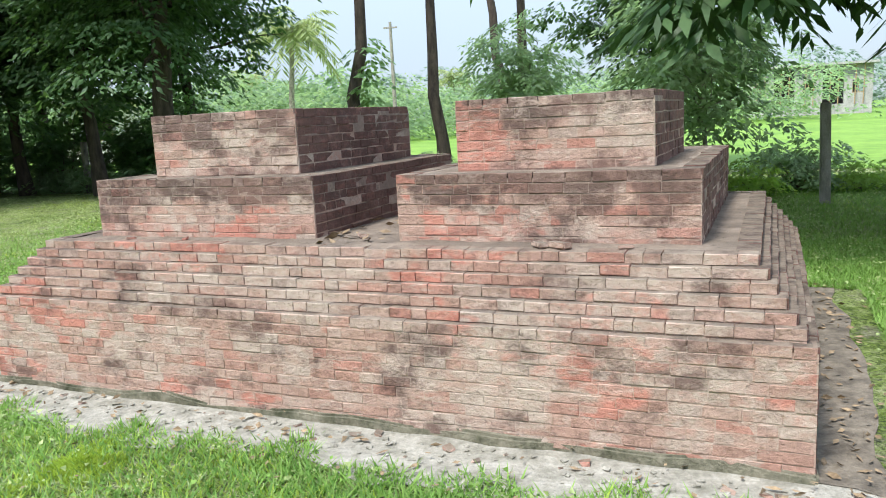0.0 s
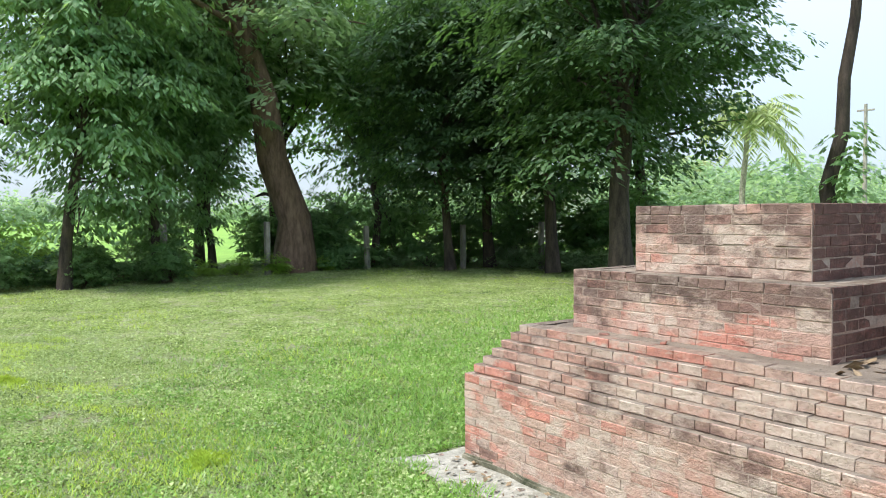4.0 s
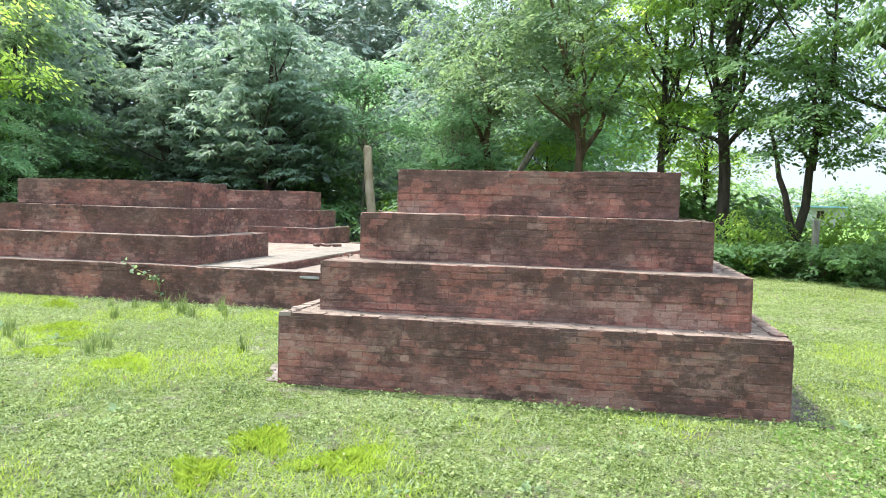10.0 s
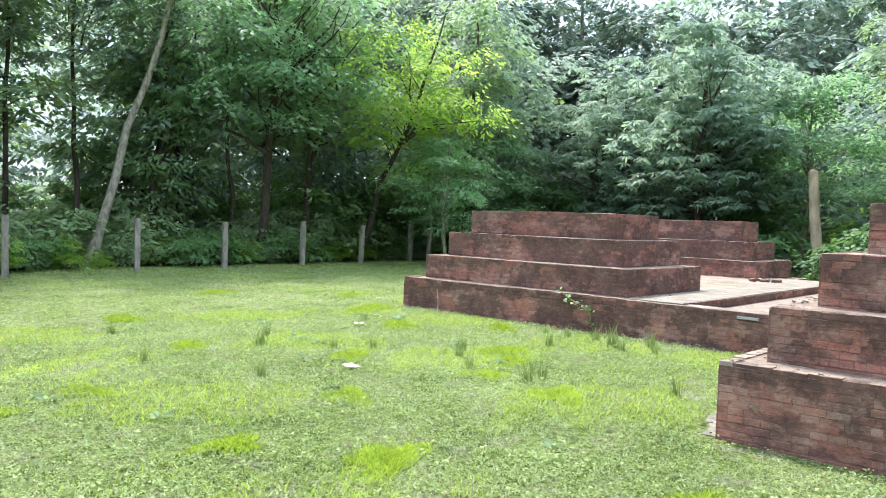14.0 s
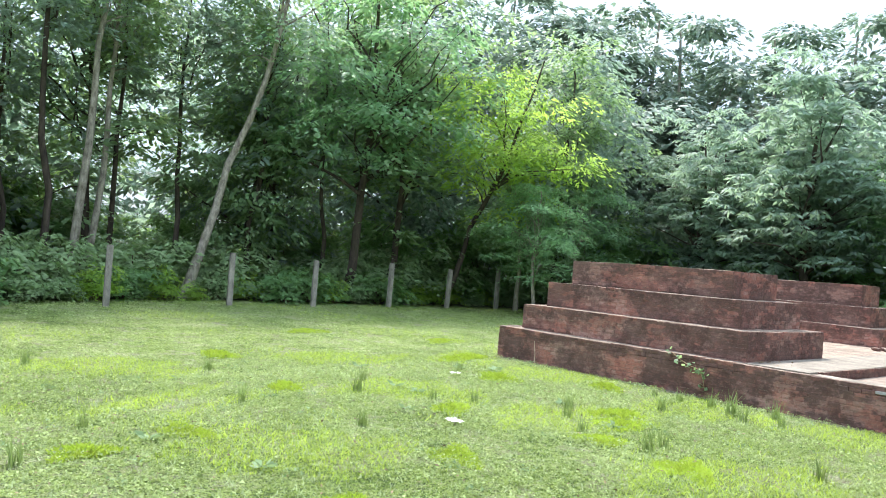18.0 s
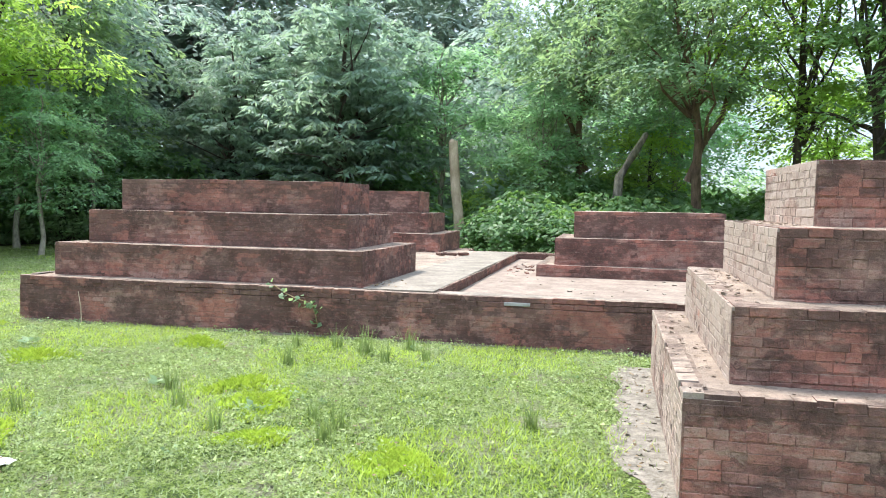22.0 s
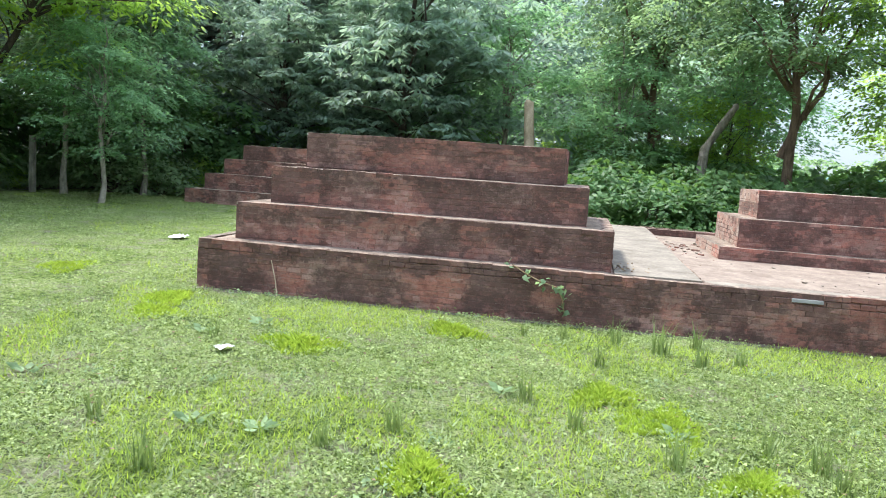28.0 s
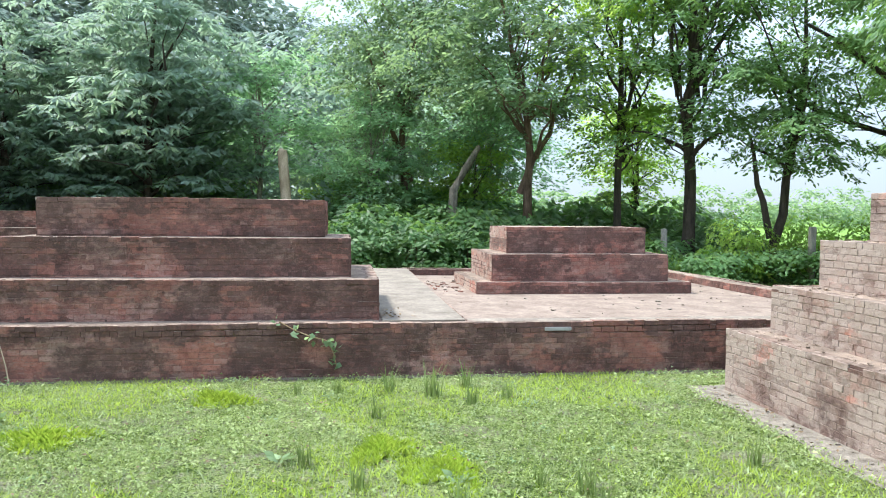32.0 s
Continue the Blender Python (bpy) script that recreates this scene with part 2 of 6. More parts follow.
PINK = ((0.37, 0.23, 0.178), (0.41, 0.29, 0.23), (0.37, 0.212, 0.163), (0.4, 0.32, 0.265), (0.41, 0.202, 0.153))
RUST = ((0.29, 0.135, 0.108), (0.34, 0.152, 0.118), (0.3, 0.142, 0.112), (0.36, 0.182, 0.145), (0.38, 0.162, 0.122))
ASH = ((0.27, 0.19, 0.155), (0.3, 0.225, 0.185), (0.28, 0.18, 0.145), (0.31, 0.245, 0.205), (0.29, 0.18, 0.14))
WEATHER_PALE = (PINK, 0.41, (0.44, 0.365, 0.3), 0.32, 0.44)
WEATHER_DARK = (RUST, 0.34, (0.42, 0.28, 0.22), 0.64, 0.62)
# black growth raised beyond the real algae: shade of the side faces painted in
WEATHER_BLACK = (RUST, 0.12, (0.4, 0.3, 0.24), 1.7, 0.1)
WEATHER_STAINED = (RUST, 0.4, (0.44, 0.275, 0.225), 0.72, 0.58)
WEATHER_BLEACHED = (ASH, 0.65, (0.36, 0.3, 0.255), 0.24, 0.3)
TAN, LICHEN = (0.4, 0.31, 0.235), (0.2, 0.17, 0.125)
STEPS_B, STEPS_C = (0.57, 0.393), (0.52, 0.394)
BRICK_PALE = brick_material("pale_brick", *WEATHER_PALE, "object", dust=LICHEN, spread=0.1, blotch=2.3, wear=0.85, tier=(1.2, 0.378))
BRICK_PALE_REST = brick_material("pale_brick_rest", *WEATHER_PALE, "island", dust=LICHEN, spread=0.1, blotch=2.3, wear=0.85, tier=(1.2, 0.378))
JOINT_PALE = brick_material("pale_brick_joint", *WEATHER_PALE, "", True, dust=LICHEN, spread=0.1, blotch=2.3, wear=0.85, tier=(1.2, 0.378))
BRICK_BLEACHED = brick_material("bleached_brick", *WEATHER_BLEACHED, "object", spread=0.08, dust=TAN, wear=0.5)
BRICK_BLEACHED_REST = brick_material("bleached_brick_rest", *WEATHER_BLEACHED, "island", spread=0.08, dust=TAN, wear=0.5)
JOINT_BLEACHED = brick_material("bleached_brick_joint", *WEATHER_BLEACHED, "", True, spread=0.0, dust=TAN)
BRICK_BLACK = brick_material("black_stained_shaded_brick", *WEATHER_BLACK, "object", dust=LICHEN)
BRICK_BLACK_REST = brick_material("black_stained_shaded_brick_rest", *WEATHER_BLACK, "island", dust=LICHEN)
BRICK_STAINED = brick_material("stained_brick", *WEATHER_STAINED, "object", dust=TAN, tier=STEPS_C)
BRICK_STAINED_REST = brick_material("stained_brick_rest", *WEATHER_STAINED, "island", dust=TAN, tier=STEPS_C)
BRICK_DARK = brick_material("dark_brick", *WEATHER_DARK, "object", dust=TAN, tier=STEPS_B)
BRICK_DARK_REST = brick_material("dark_brick_rest", *WEATHER_DARK, "island", dust=TAN, tier=STEPS_B)
JOINT_DARK = brick_material("dark_brick_joint", *WEATHER_DARK, "", True, dust=TAN, tier=STEPS_B)
MORTAR_PALE = mortar_material("pale_mortar", (0.27, 0.215, 0.165))
MORTAR_DARK = mortar_material("dark_mortar", (0.42, 0.325, 0.25))
CEMENT = plain_material("mossy_cement", (0.05, 0.055, 0.03), (0.24, 0.22, 0.165), 7, bump=0.9, distance=0.02)
FLOOR_DUST = plain_material("dusty_brick_floor", (0.15, 0.11, 0.085), (0.29, 0.232, 0.182), 3.0, bump=0.5)
SLAB = plain_material("pale_floor_slab", (0.13, 0.11, 0.085), (0.27, 0.235, 0.188), 3.2, bump=0.4)
SAND = plain_material("sandy_earth", (0.15, 0.143, 0.11), (0.37, 0.352, 0.3), 9, bump=0.8, distance=0.02)
EARTH = plain_material("dry_earth", (0.1, 0.085, 0.065), (0.32, 0.285, 0.23), 11, bump=0.8, distance=0.02)
SOIL = plain_material("dark_earth", (0.06, 0.05, 0.038), (0.2, 0.17, 0.13), 7, bump=0.8, distance=0.02)
LITTER_FLOOR = plain_material("forest_floor", (0.05, 0.055, 0.03), (0.16, 0.135, 0.085), 3, bump=0.8, distance=0.03)
LAWN = ground_material()
FIELD = plain_material("rice_field", (0.085, 0.18, 0.02), (0.175, 0.29, 0.04), 0.35, bump=0.6, distance=0.05)
CONCRETE = plain_material("weathered_concrete", (0.13, 0.12, 0.1), (0.38, 0.35, 0.3), 9, stretch=(1, 1, 0.35))
BARK_DARK = plain_material("dark_bark", (0.025, 0.02, 0.016), (0.11, 0.085, 0.065), 9, stretch=(1, 1, 0.25), bump=0.9, distance=0.03)
BARK_PALE = plain_material("pale_bark", (0.1, 0.085, 0.065), (0.42, 0.38, 0.31), 12, stretch=(1, 1, 0.4), bump=0.6, distance=0.02)
BARK_GREY = plain_material("rough_grey_bark", (0.07, 0.06, 0.045), (0.34, 0.3, 0.24), 9, stretch=(1, 1, 0.45), bump=1.0, distance=0.04)
BARK_BROWN = plain_material("brown_bark", (0.07, 0.045, 0.03), (0.24, 0.16, 0.11), 8, stretch=(1, 1, 0.25), bump=0.9, distance=0.03)
# deep and compound leaves run pale and bluish: forest haze put into the colour
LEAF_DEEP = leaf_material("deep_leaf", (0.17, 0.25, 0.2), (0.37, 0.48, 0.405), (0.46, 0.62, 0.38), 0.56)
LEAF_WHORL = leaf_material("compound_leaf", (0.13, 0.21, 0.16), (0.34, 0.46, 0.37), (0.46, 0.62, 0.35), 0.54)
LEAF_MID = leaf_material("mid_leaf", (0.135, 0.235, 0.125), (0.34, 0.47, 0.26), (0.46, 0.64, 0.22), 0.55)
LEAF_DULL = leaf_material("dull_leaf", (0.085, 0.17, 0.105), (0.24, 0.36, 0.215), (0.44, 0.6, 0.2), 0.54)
# base colour raised to yellow-green for the glow of sun behind the leaves
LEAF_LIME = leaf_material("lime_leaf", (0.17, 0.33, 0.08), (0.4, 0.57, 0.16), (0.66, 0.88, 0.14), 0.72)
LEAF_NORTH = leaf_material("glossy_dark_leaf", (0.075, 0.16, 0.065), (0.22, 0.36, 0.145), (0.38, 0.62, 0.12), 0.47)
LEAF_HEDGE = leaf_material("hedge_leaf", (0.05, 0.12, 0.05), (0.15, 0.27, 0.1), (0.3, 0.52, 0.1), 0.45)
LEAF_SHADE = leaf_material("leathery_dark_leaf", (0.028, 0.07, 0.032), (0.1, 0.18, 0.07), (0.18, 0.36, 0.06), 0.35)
# leaves of far trees, paled in colour to stand for haze
LEAF_HAZED = leaf_material("hazed_leaf", (0.155, 0.225, 0.17), (0.28, 0.37, 0.295), (0.32, 0.44, 0.27), 0.35)
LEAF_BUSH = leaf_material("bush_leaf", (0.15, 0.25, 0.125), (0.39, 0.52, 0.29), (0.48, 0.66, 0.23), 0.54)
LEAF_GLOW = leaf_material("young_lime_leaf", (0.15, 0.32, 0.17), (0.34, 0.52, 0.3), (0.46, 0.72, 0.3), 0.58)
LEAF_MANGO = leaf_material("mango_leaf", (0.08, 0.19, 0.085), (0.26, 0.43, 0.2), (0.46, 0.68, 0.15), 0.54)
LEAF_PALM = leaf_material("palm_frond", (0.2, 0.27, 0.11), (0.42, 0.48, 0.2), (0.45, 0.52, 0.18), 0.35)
# deeper green, partly for grass lying in shade: the shade sits in the colour
GRASS_DEEP = leaf_material("deep_grass_blade", (0.07, 0.18, 0.03), (0.27, 0.43, 0.1), (0.34, 0.58, 0.09), 0.4, 0.6, 0.25, 9.0, 0.5)
TUFT = leaf_material("dull_grass_blade", (0.11, 0.17, 0.045), (0.27, 0.36, 0.12), (0.32, 0.43, 0.12), 0.35, 0.6, 0.25, 6.0, 0.3)
GRASS = leaf_material("grass_blade", (0.12, 0.19, 0.05), (0.43, 0.52, 0.27), (0.52, 0.62, 0.17), 0.32, 0.6, 0.25, 9.0, 0.6)
GRASS_LUSH = leaf_material("lush_grass_blade", (0.18, 0.29, 0.025), (0.49, 0.61, 0.11), (0.62, 0.8, 0.1), 0.5, 0.6, 0.25, 9.0, 0.5)
WEED = leaf_material("lawn_weed_leaf", (0.12, 0.19, 0.04), (0.47, 0.56, 0.25), (0.52, 0.66, 0.19), 0.35, 0.65, 0.15, 11.0, 0.65)
HERB = leaf_material("grey_green_herb_leaf", (0.12, 0.2, 0.08), (0.32, 0.43, 0.22), (0.35, 0.5, 0.2), 0.3, 0.6, 0.2, 9.0, 0.5)
DRY_LEAF = plain_material("dry_leaf", (0.09, 0.06, 0.035), (0.34, 0.25, 0.15), 20)
WHITEWASH = plain_material("white_plaster", (0.26, 0.255, 0.24), (0.42, 0.41, 0.39), 1.5)
CREAM = plain_material("cream_plaster", (0.6, 0.56, 0.5), (0.78, 0.75, 0.7), 1.5)
DARK_OPENING = plain_material("unlit_room", (0.05, 0.045, 0.04), (0.12, 0.1, 0.09), 1.0)
DEAD_WOOD = plain_material("bare_dead_wood", (0.26, 0.195, 0.12), (0.55, 0.44, 0.31), 6, stretch=(1, 1, 0.3))
BAMBOO = plain_material("bamboo_pole", (0.22, 0.14, 0.07), (0.42, 0.3, 0.18), 6)
TIN = plain_material("blue_tin_sheet", (0.18, 0.34, 0.5), (0.3, 0.48, 0.62), 2, rough=0.4, metal=0.2)
PAPER = plain_material("white_plastic_litter", (0.65, 0.66, 0.66), (0.85, 0.86, 0.86), 14, rough=0.4)


# ---- mesh helpers ----
def mesh_of(name, verts, faces, mats=(), smooth=False):
    """A mesh from arrays: verts n x 3, faces m x k (all with k corners)."""
    verts, faces = np.asarray(verts, dtype=np.float32), np.asarray(faces, dtype=np.int32)
    me = bpy.data.meshes.new(name)
    k = faces.shape[1]
    me.vertices.add(len(verts)), me.loops.add(faces.size), me.polygons.add(len(faces))
    me.vertices.foreach_set("co", verts.ravel())
    me.loops.foreach_set("vertex_index", faces.ravel())
    me.polygons.foreach_set("loop_start", np.arange(0, faces.size, k, dtype=np.int32))
    me.polygons.foreach_set("use_smooth", np.full(len(faces), smooth, dtype=bool))
    for m in mats:
        me.materials.append(m)
    me.update(calc_edges=True)
    me.validate()
    return me


def part(name, data, parent, label="", m=None):
    """One mesh object under a thing or a part; data: a mesh or a bmesh."""
    ob = new(name, data)
    ob.parent = parent
    if m is not None:
        ob.matrix_basis = m
    return tagged(ob, label)


def thing(name, label, category, m=None, group="", kind=""):
    ob = new(name)
    if m is not None:
        ob.matrix_basis = m
    return tagged(ob, label, category, group, kind)


def bm_mesh(name, bm, mat, smooth=False):
    me = bpy.data.meshes.new(name)
    bm.normal_update()
    bm.to_mesh(me)
    bm.free()
    me.materials.append(mat)
    if smooth:
        me.polygons.foreach_set("use_smooth", np.ones(len(me.polygons), dtype=bool))
    return me


BOX_FACES = np.array([(0, 3, 2, 1), (4, 5, 6, 7), (0, 1, 5, 4), (1, 2, 6, 5), (2, 3, 7, 6), (3, 0, 4, 7)])


def box_arrays(x0, x1, y0, y1, z0, z1):
    return np.array([(x0, y0, z0), (x1, y0, z0), (x1, y1, z0), (x0, y1, z0), (x0, y0, z1), (x1, y0, z1), (x1, y1, z1), (x0, y1, z1)], float)


def box_mesh(name, x0, x1, y0, y1, z0, z1, mat, bevel=0.0, rough=0.0, cuts=0):
    """A box with worn edges; rough: uneven faces, cuts: how finely it is divided for that."""
    bm = bmesh.new()
    vs = [bm.verts.new(v) for v in box_arrays(x0, x1, y0, y1, z0, z1)]
    for f in BOX_FACES:
        bm.faces.new([vs[i] for i in f])
    if bevel:
        bmesh.ops.bevel(bm, geom=bm.edges[:], offset=bevel, segments=2, affect="EDGES")
    if cuts:
        bmesh.ops.subdivide_edges(bm, edges=bm.edges[:], cuts=cuts, use_grid_fill=True)
    if rough:
        for v in bm.verts:
            v.co += noise.noise_vector(v.co * 3.1) * rough
    return bm_mesh(name, bm, mat)


def tube_arrays(points, radii, sides=8):
    """A tapered tube along points; returns verts and quads."""
    pts = np.array(points, float)
    ahead = np.gradient(pts, axis=0)
    ahead /= np.linalg.norm(ahead, axis=1)[:, None] + 1e-9
    ref = np.where(np.abs(ahead[:, 2:3]) > 0.9, np.array([[1.0, 0, 0]]), np.array([[0, 0, 1.0]]))
    u = np.cross(ahead, ref)
    u /= np.linalg.norm(u, axis=1)[:, None] + 1e-9
    w = np.cross(ahead, u)
    a = np.linspace(0, 2 * np.pi, sides, endpoint=False)
    ring = u[:, None] * np.cos(a)[None, :, None] + w[:, None] * np.sin(a)[None, :, None]
    v = (pts[:, None] + ring * np.array(radii, float)[:, None, None]).reshape(-1, 3)
    i, j = np.meshgrid(np.arange(len(pts) - 1), np.arange(sides), indexing="ij")
    k = (j + 1) % sides
    f = np.stack([i * sides + j, i * sides + k, (i + 1) * sides + k, (i + 1) * sides + j], -1).reshape(-1, 4)
    return v, f


def join_arrays(pieces):
    vs, fs, at = [], [], 0
    for v, f in pieces:
        vs.append(v), fs.append(np.asarray(f) + at)
        at += len(v)
    return np.concatenate(vs), np.concatenate(fs)


# ---- the ground ----
def sheet(name, x0, x1, y0, y1, z, mat, label, category, step=0.0):
    nx = max(2, int((x1 - x0) / step) + 1) if step else 2
    ny = max(2, int((y1 - y0) / step) + 1) if step else 2
    gx, gy = np.meshgrid(np.linspace(x0, x1, nx), np.linspace(y0, y1, ny), indexing="ij")
    v = np.stack([gx, gy, np.full_like(gx, z)], -1).reshape(-1, 3)
    i, j = np.meshgrid(np.arange(nx - 1), np.arange(ny - 1), indexing="ij")
    f = np.stack([i * ny + j, (i + 1) * ny + j, (i + 1) * ny + j + 1, i * ny + j + 1], -1).reshape(-1, 4)
    return tagged(new(name, mesh_of(name, v, f, [mat])), label, category, kind="structure")


sheet("ground", -1200, 1200, -1200, 1200, 0.0, LAWN, "lush short lawn of the ruin site", "ground")


def outline_sheet(name, points, z, mat, label, category, ragged=0.0, kind="structure"):
    """A flat patch with a ragged edge; points go round it."""
    rim = []
    for (xa, ya), (xb, yb) in zip(points, points[1:] + points[:1]):
        count = max(1, int(math.hypot(xb - xa, yb - ya) / 0.12)) if ragged else 1
        for i in range(count):
            t = i / count
            x, y = xa + (xb - xa) * t, ya + (yb - ya) * t
            d = noise.noise_vector(Vector((x * 2.3, y * 2.3, z))) * ragged
            rim.append((x + d.x, y + d.y, z))
    bm = bmesh.new()
    bm.faces.new([bm.verts.new(p) for p in rim])
    bmesh.ops.triangulate(bm, faces=bm.faces[:])
    return tagged(new(name, bm_mesh(name, bm, mat)), label, category, kind=kind)


# fields lie beyond the fence, the wood on the shaded side
outline_sheet("field", [(-24.5, -4.9), (-24, 16), (-9, 22), (5, 17), (30, 17), (1100, 40), (1100, 1100), (-1100, 1100), (-1100, -60), (-60, -8)], 0.012, FIELD, "bright green paddy field beyond the fence", "field", kind="structure")
outline_sheet("forest_floor", [(-300, -300), (60, -300), (60, -20.7), (-300, -20.7)], 0.008, LITTER_FLOOR, "dark leaf-strewn forest floor under trees", "ground")
outline_sheet("forest_floor", [(-10, -20.7), (60, -20.7), (60, -16.4), (6, -16.4), (-2, -17.6)], 0.009, LITTER_FLOOR, "dark leaf-strewn forest floor under trees", "ground")
outline_sheet("forest_floor", [(-300, -20.7), (-25.2, -20.7), (-25.2, -5), (-300, -5)], 0.009, LITTER_FLOOR, "dark leaf-strewn forest floor under trees", "ground")

# ---- brickwork ----
COURSE = 0.054
LONG, DEEP, JOINT = 0.19, 0.1, 0.0045


def brick_arrays(seed):
    """One brick with a worn face: x along the wall from 0 to LONG, y into the wall, z up from 0 to COURSE."""
    r = random.Random(seed)
    h, c = COURSE - JOINT, 0.003

    def near(x, y, z, by=0.0021):
        return (x + r.uniform(-by, by), y + r.uniform(-by, by), z + r.uniform(-by, by))
    tilt = r.uniform(-0.002, 0.002)
    v = [near(c, tilt, c), near(LONG - c, -tilt, c), near(LONG - c, -tilt, h - c), near(c, tilt, h - c),
         near(0, c, 0), near(LONG, c, 0), near(LONG, c, h), near(0, c, h),
         (0, DEEP, 0), (LONG, DEEP, 0), (LONG, DEEP, h), (0, DEEP, h)]
    f = [(0, 1, 2, 3)]
    for a in (0, 4):
        for i in range(4):
            j = (i + 1) % 4
            f.append((a + 4 + i, a + 4 + j, a + j, a + i))
    return np.array(v, float), np.array(f)


BRICKS = [brick_arrays(i) for i in range(14)]
BRICK_MESHES = {}


def brick_mesh(kind, mat):
    if (kind, mat.name) not in BRICK_MESHES:
        BRICK_MESHES[kind, mat.name] = mesh_of("brick", *BRICKS[kind], [mat])
    return BRICK_MESHES[kind, mat.name]


class Masonry:
    """Collects the bricks of one monument: up to 300 as parts, the rest in one mesh. sunny, damp: bricks for the south
    faces and for all others. worn: top courses have lost pieces.
    """

    def __init__(self, owner, seed, sunny=(BRICK_PALE, BRICK_PALE_REST), damp=(BRICK_DARK, BRICK_DARK_REST), worn=True, unit=0.14):
        self.owner, self.sunny, self.damp, self.worn, self.unit = owner, sunny, damp, worn, unit
        self.singles, self.rest, self.r = [], [], random.Random(seed)

    def face(self, corner, along, length, z0, courses, single=None, gaps=(), bleached=False, tall=1.0):
        """Lay courses on one face; bleached: the south side, whose paler bricks hold lime bloom and some of its
        stronger light in their colour. corner: its lower left end as seen from outside, along: unit direction to the
        right. single: stretch (from, to) whose bricks are parts.
        """
        r = self.r
        ax, ay = along
        turn = math.atan2(ay, ax)
        for c in range(courses):
            s, end = (0.004, length - 0.004) if bleached else (0.014, length - 0.014)
            first = True
            while s < end - 0.03:
                long = self.unit * r.uniform(0.72, 1.2)
                if first:
                    long = r.choice((0.5, 0.75, 1.0)) * self.unit
                    first = False
                elif r.random() < 0.15:
                    long = 0.52 * self.unit
                if end - s - long < 0.07:
                    long = end - s
                rim = self.worn and c == courses - 1
                if not any(c == gc and ga < s + long / 2 < gb for gc, ga, gb in gaps) and not (rim and r.random() < 0.006):
                    out = r.gauss(0, 0.0008 if bleached else 0.0016) - (0.008 if r.random() < 0.015 else 0)
                    if rim and not bleached and r.random() < 0.2:
                        out += r.choice((0.003, -0.003, -0.008))
                    m = (corner[0] + ax * s - ay * -out, corner[1] + ay * s + ax * -out, z0 + c * COURSE + r.gauss(0, 0.0012) - (r.choice((0.0, 0.0, 0.0, 0.004)) if rim else 0.0) + (0.006 if self.worn else 0.002) * math.sin((corner[0] + ax * s) * 1.3 + (corner[1] + ay * s) * 1.7 + c), turn + r.gauss(0, 0.005 if bleached else 0.009), (long - (0.0018 if rim else 0.0034)) / LONG, r.randrange(len(BRICKS)), bleached, tall)
                    if single and single[0] <= s <= single[1] and len(self.singles) < 300:
                        self.singles.append(m)
                    else:
                        self.rest.append(m)
                s += long

    def round(self, x0, x1, y0, y1, z0, courses, singles=None, gaps=None, tall=1.0):
        """All four faces of a block: south (-y), east (+x), north (+y), west (-x)."""
        singles, gaps = singles or {}, gaps or {}
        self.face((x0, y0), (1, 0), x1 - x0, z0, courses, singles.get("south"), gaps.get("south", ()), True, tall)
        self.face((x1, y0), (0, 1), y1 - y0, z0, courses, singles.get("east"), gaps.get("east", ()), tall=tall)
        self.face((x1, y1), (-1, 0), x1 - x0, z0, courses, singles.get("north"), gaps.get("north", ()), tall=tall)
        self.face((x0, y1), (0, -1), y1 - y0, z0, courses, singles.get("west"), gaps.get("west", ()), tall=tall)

    def close(self):
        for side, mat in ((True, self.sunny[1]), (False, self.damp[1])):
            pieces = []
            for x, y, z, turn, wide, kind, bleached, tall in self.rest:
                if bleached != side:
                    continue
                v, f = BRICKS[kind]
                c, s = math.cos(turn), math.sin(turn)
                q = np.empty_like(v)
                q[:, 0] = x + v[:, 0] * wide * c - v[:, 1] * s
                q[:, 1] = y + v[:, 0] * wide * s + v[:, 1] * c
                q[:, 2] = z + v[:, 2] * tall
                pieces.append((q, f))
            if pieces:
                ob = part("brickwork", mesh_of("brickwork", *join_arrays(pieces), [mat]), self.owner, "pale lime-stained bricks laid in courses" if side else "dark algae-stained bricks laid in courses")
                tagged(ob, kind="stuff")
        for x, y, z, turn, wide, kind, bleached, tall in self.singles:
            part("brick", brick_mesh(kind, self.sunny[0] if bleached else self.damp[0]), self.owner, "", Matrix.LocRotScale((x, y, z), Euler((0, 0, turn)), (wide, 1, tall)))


def core(owner, x0, x1, y0, y1, z0, z1, mat, name="core", back=0.0025):
    """The mortar body behind the bricks: its faces lie a little behind theirs, its top a little below."""
    return part(name, box_mesh(name, x0 + back, x1 - back, y0 + back, y1 - back, z0, z1, mat), owner)


def top_core(owner, x0, x1, y0, y1, z0, z1, mat):
    """A body whose top course stands free at the rim, so that a lost brick leaves a hole."""
    rim = 0.014
    core(owner, x0, x1, y0, y1, z0, z1 - COURSE * 0.62, mat)
    part("core", box_mesh("core", x0 + rim, x1 - rim, y0 + rim, y1 - rim, z1 - COURSE, z1 - 0.008, mat), owner)


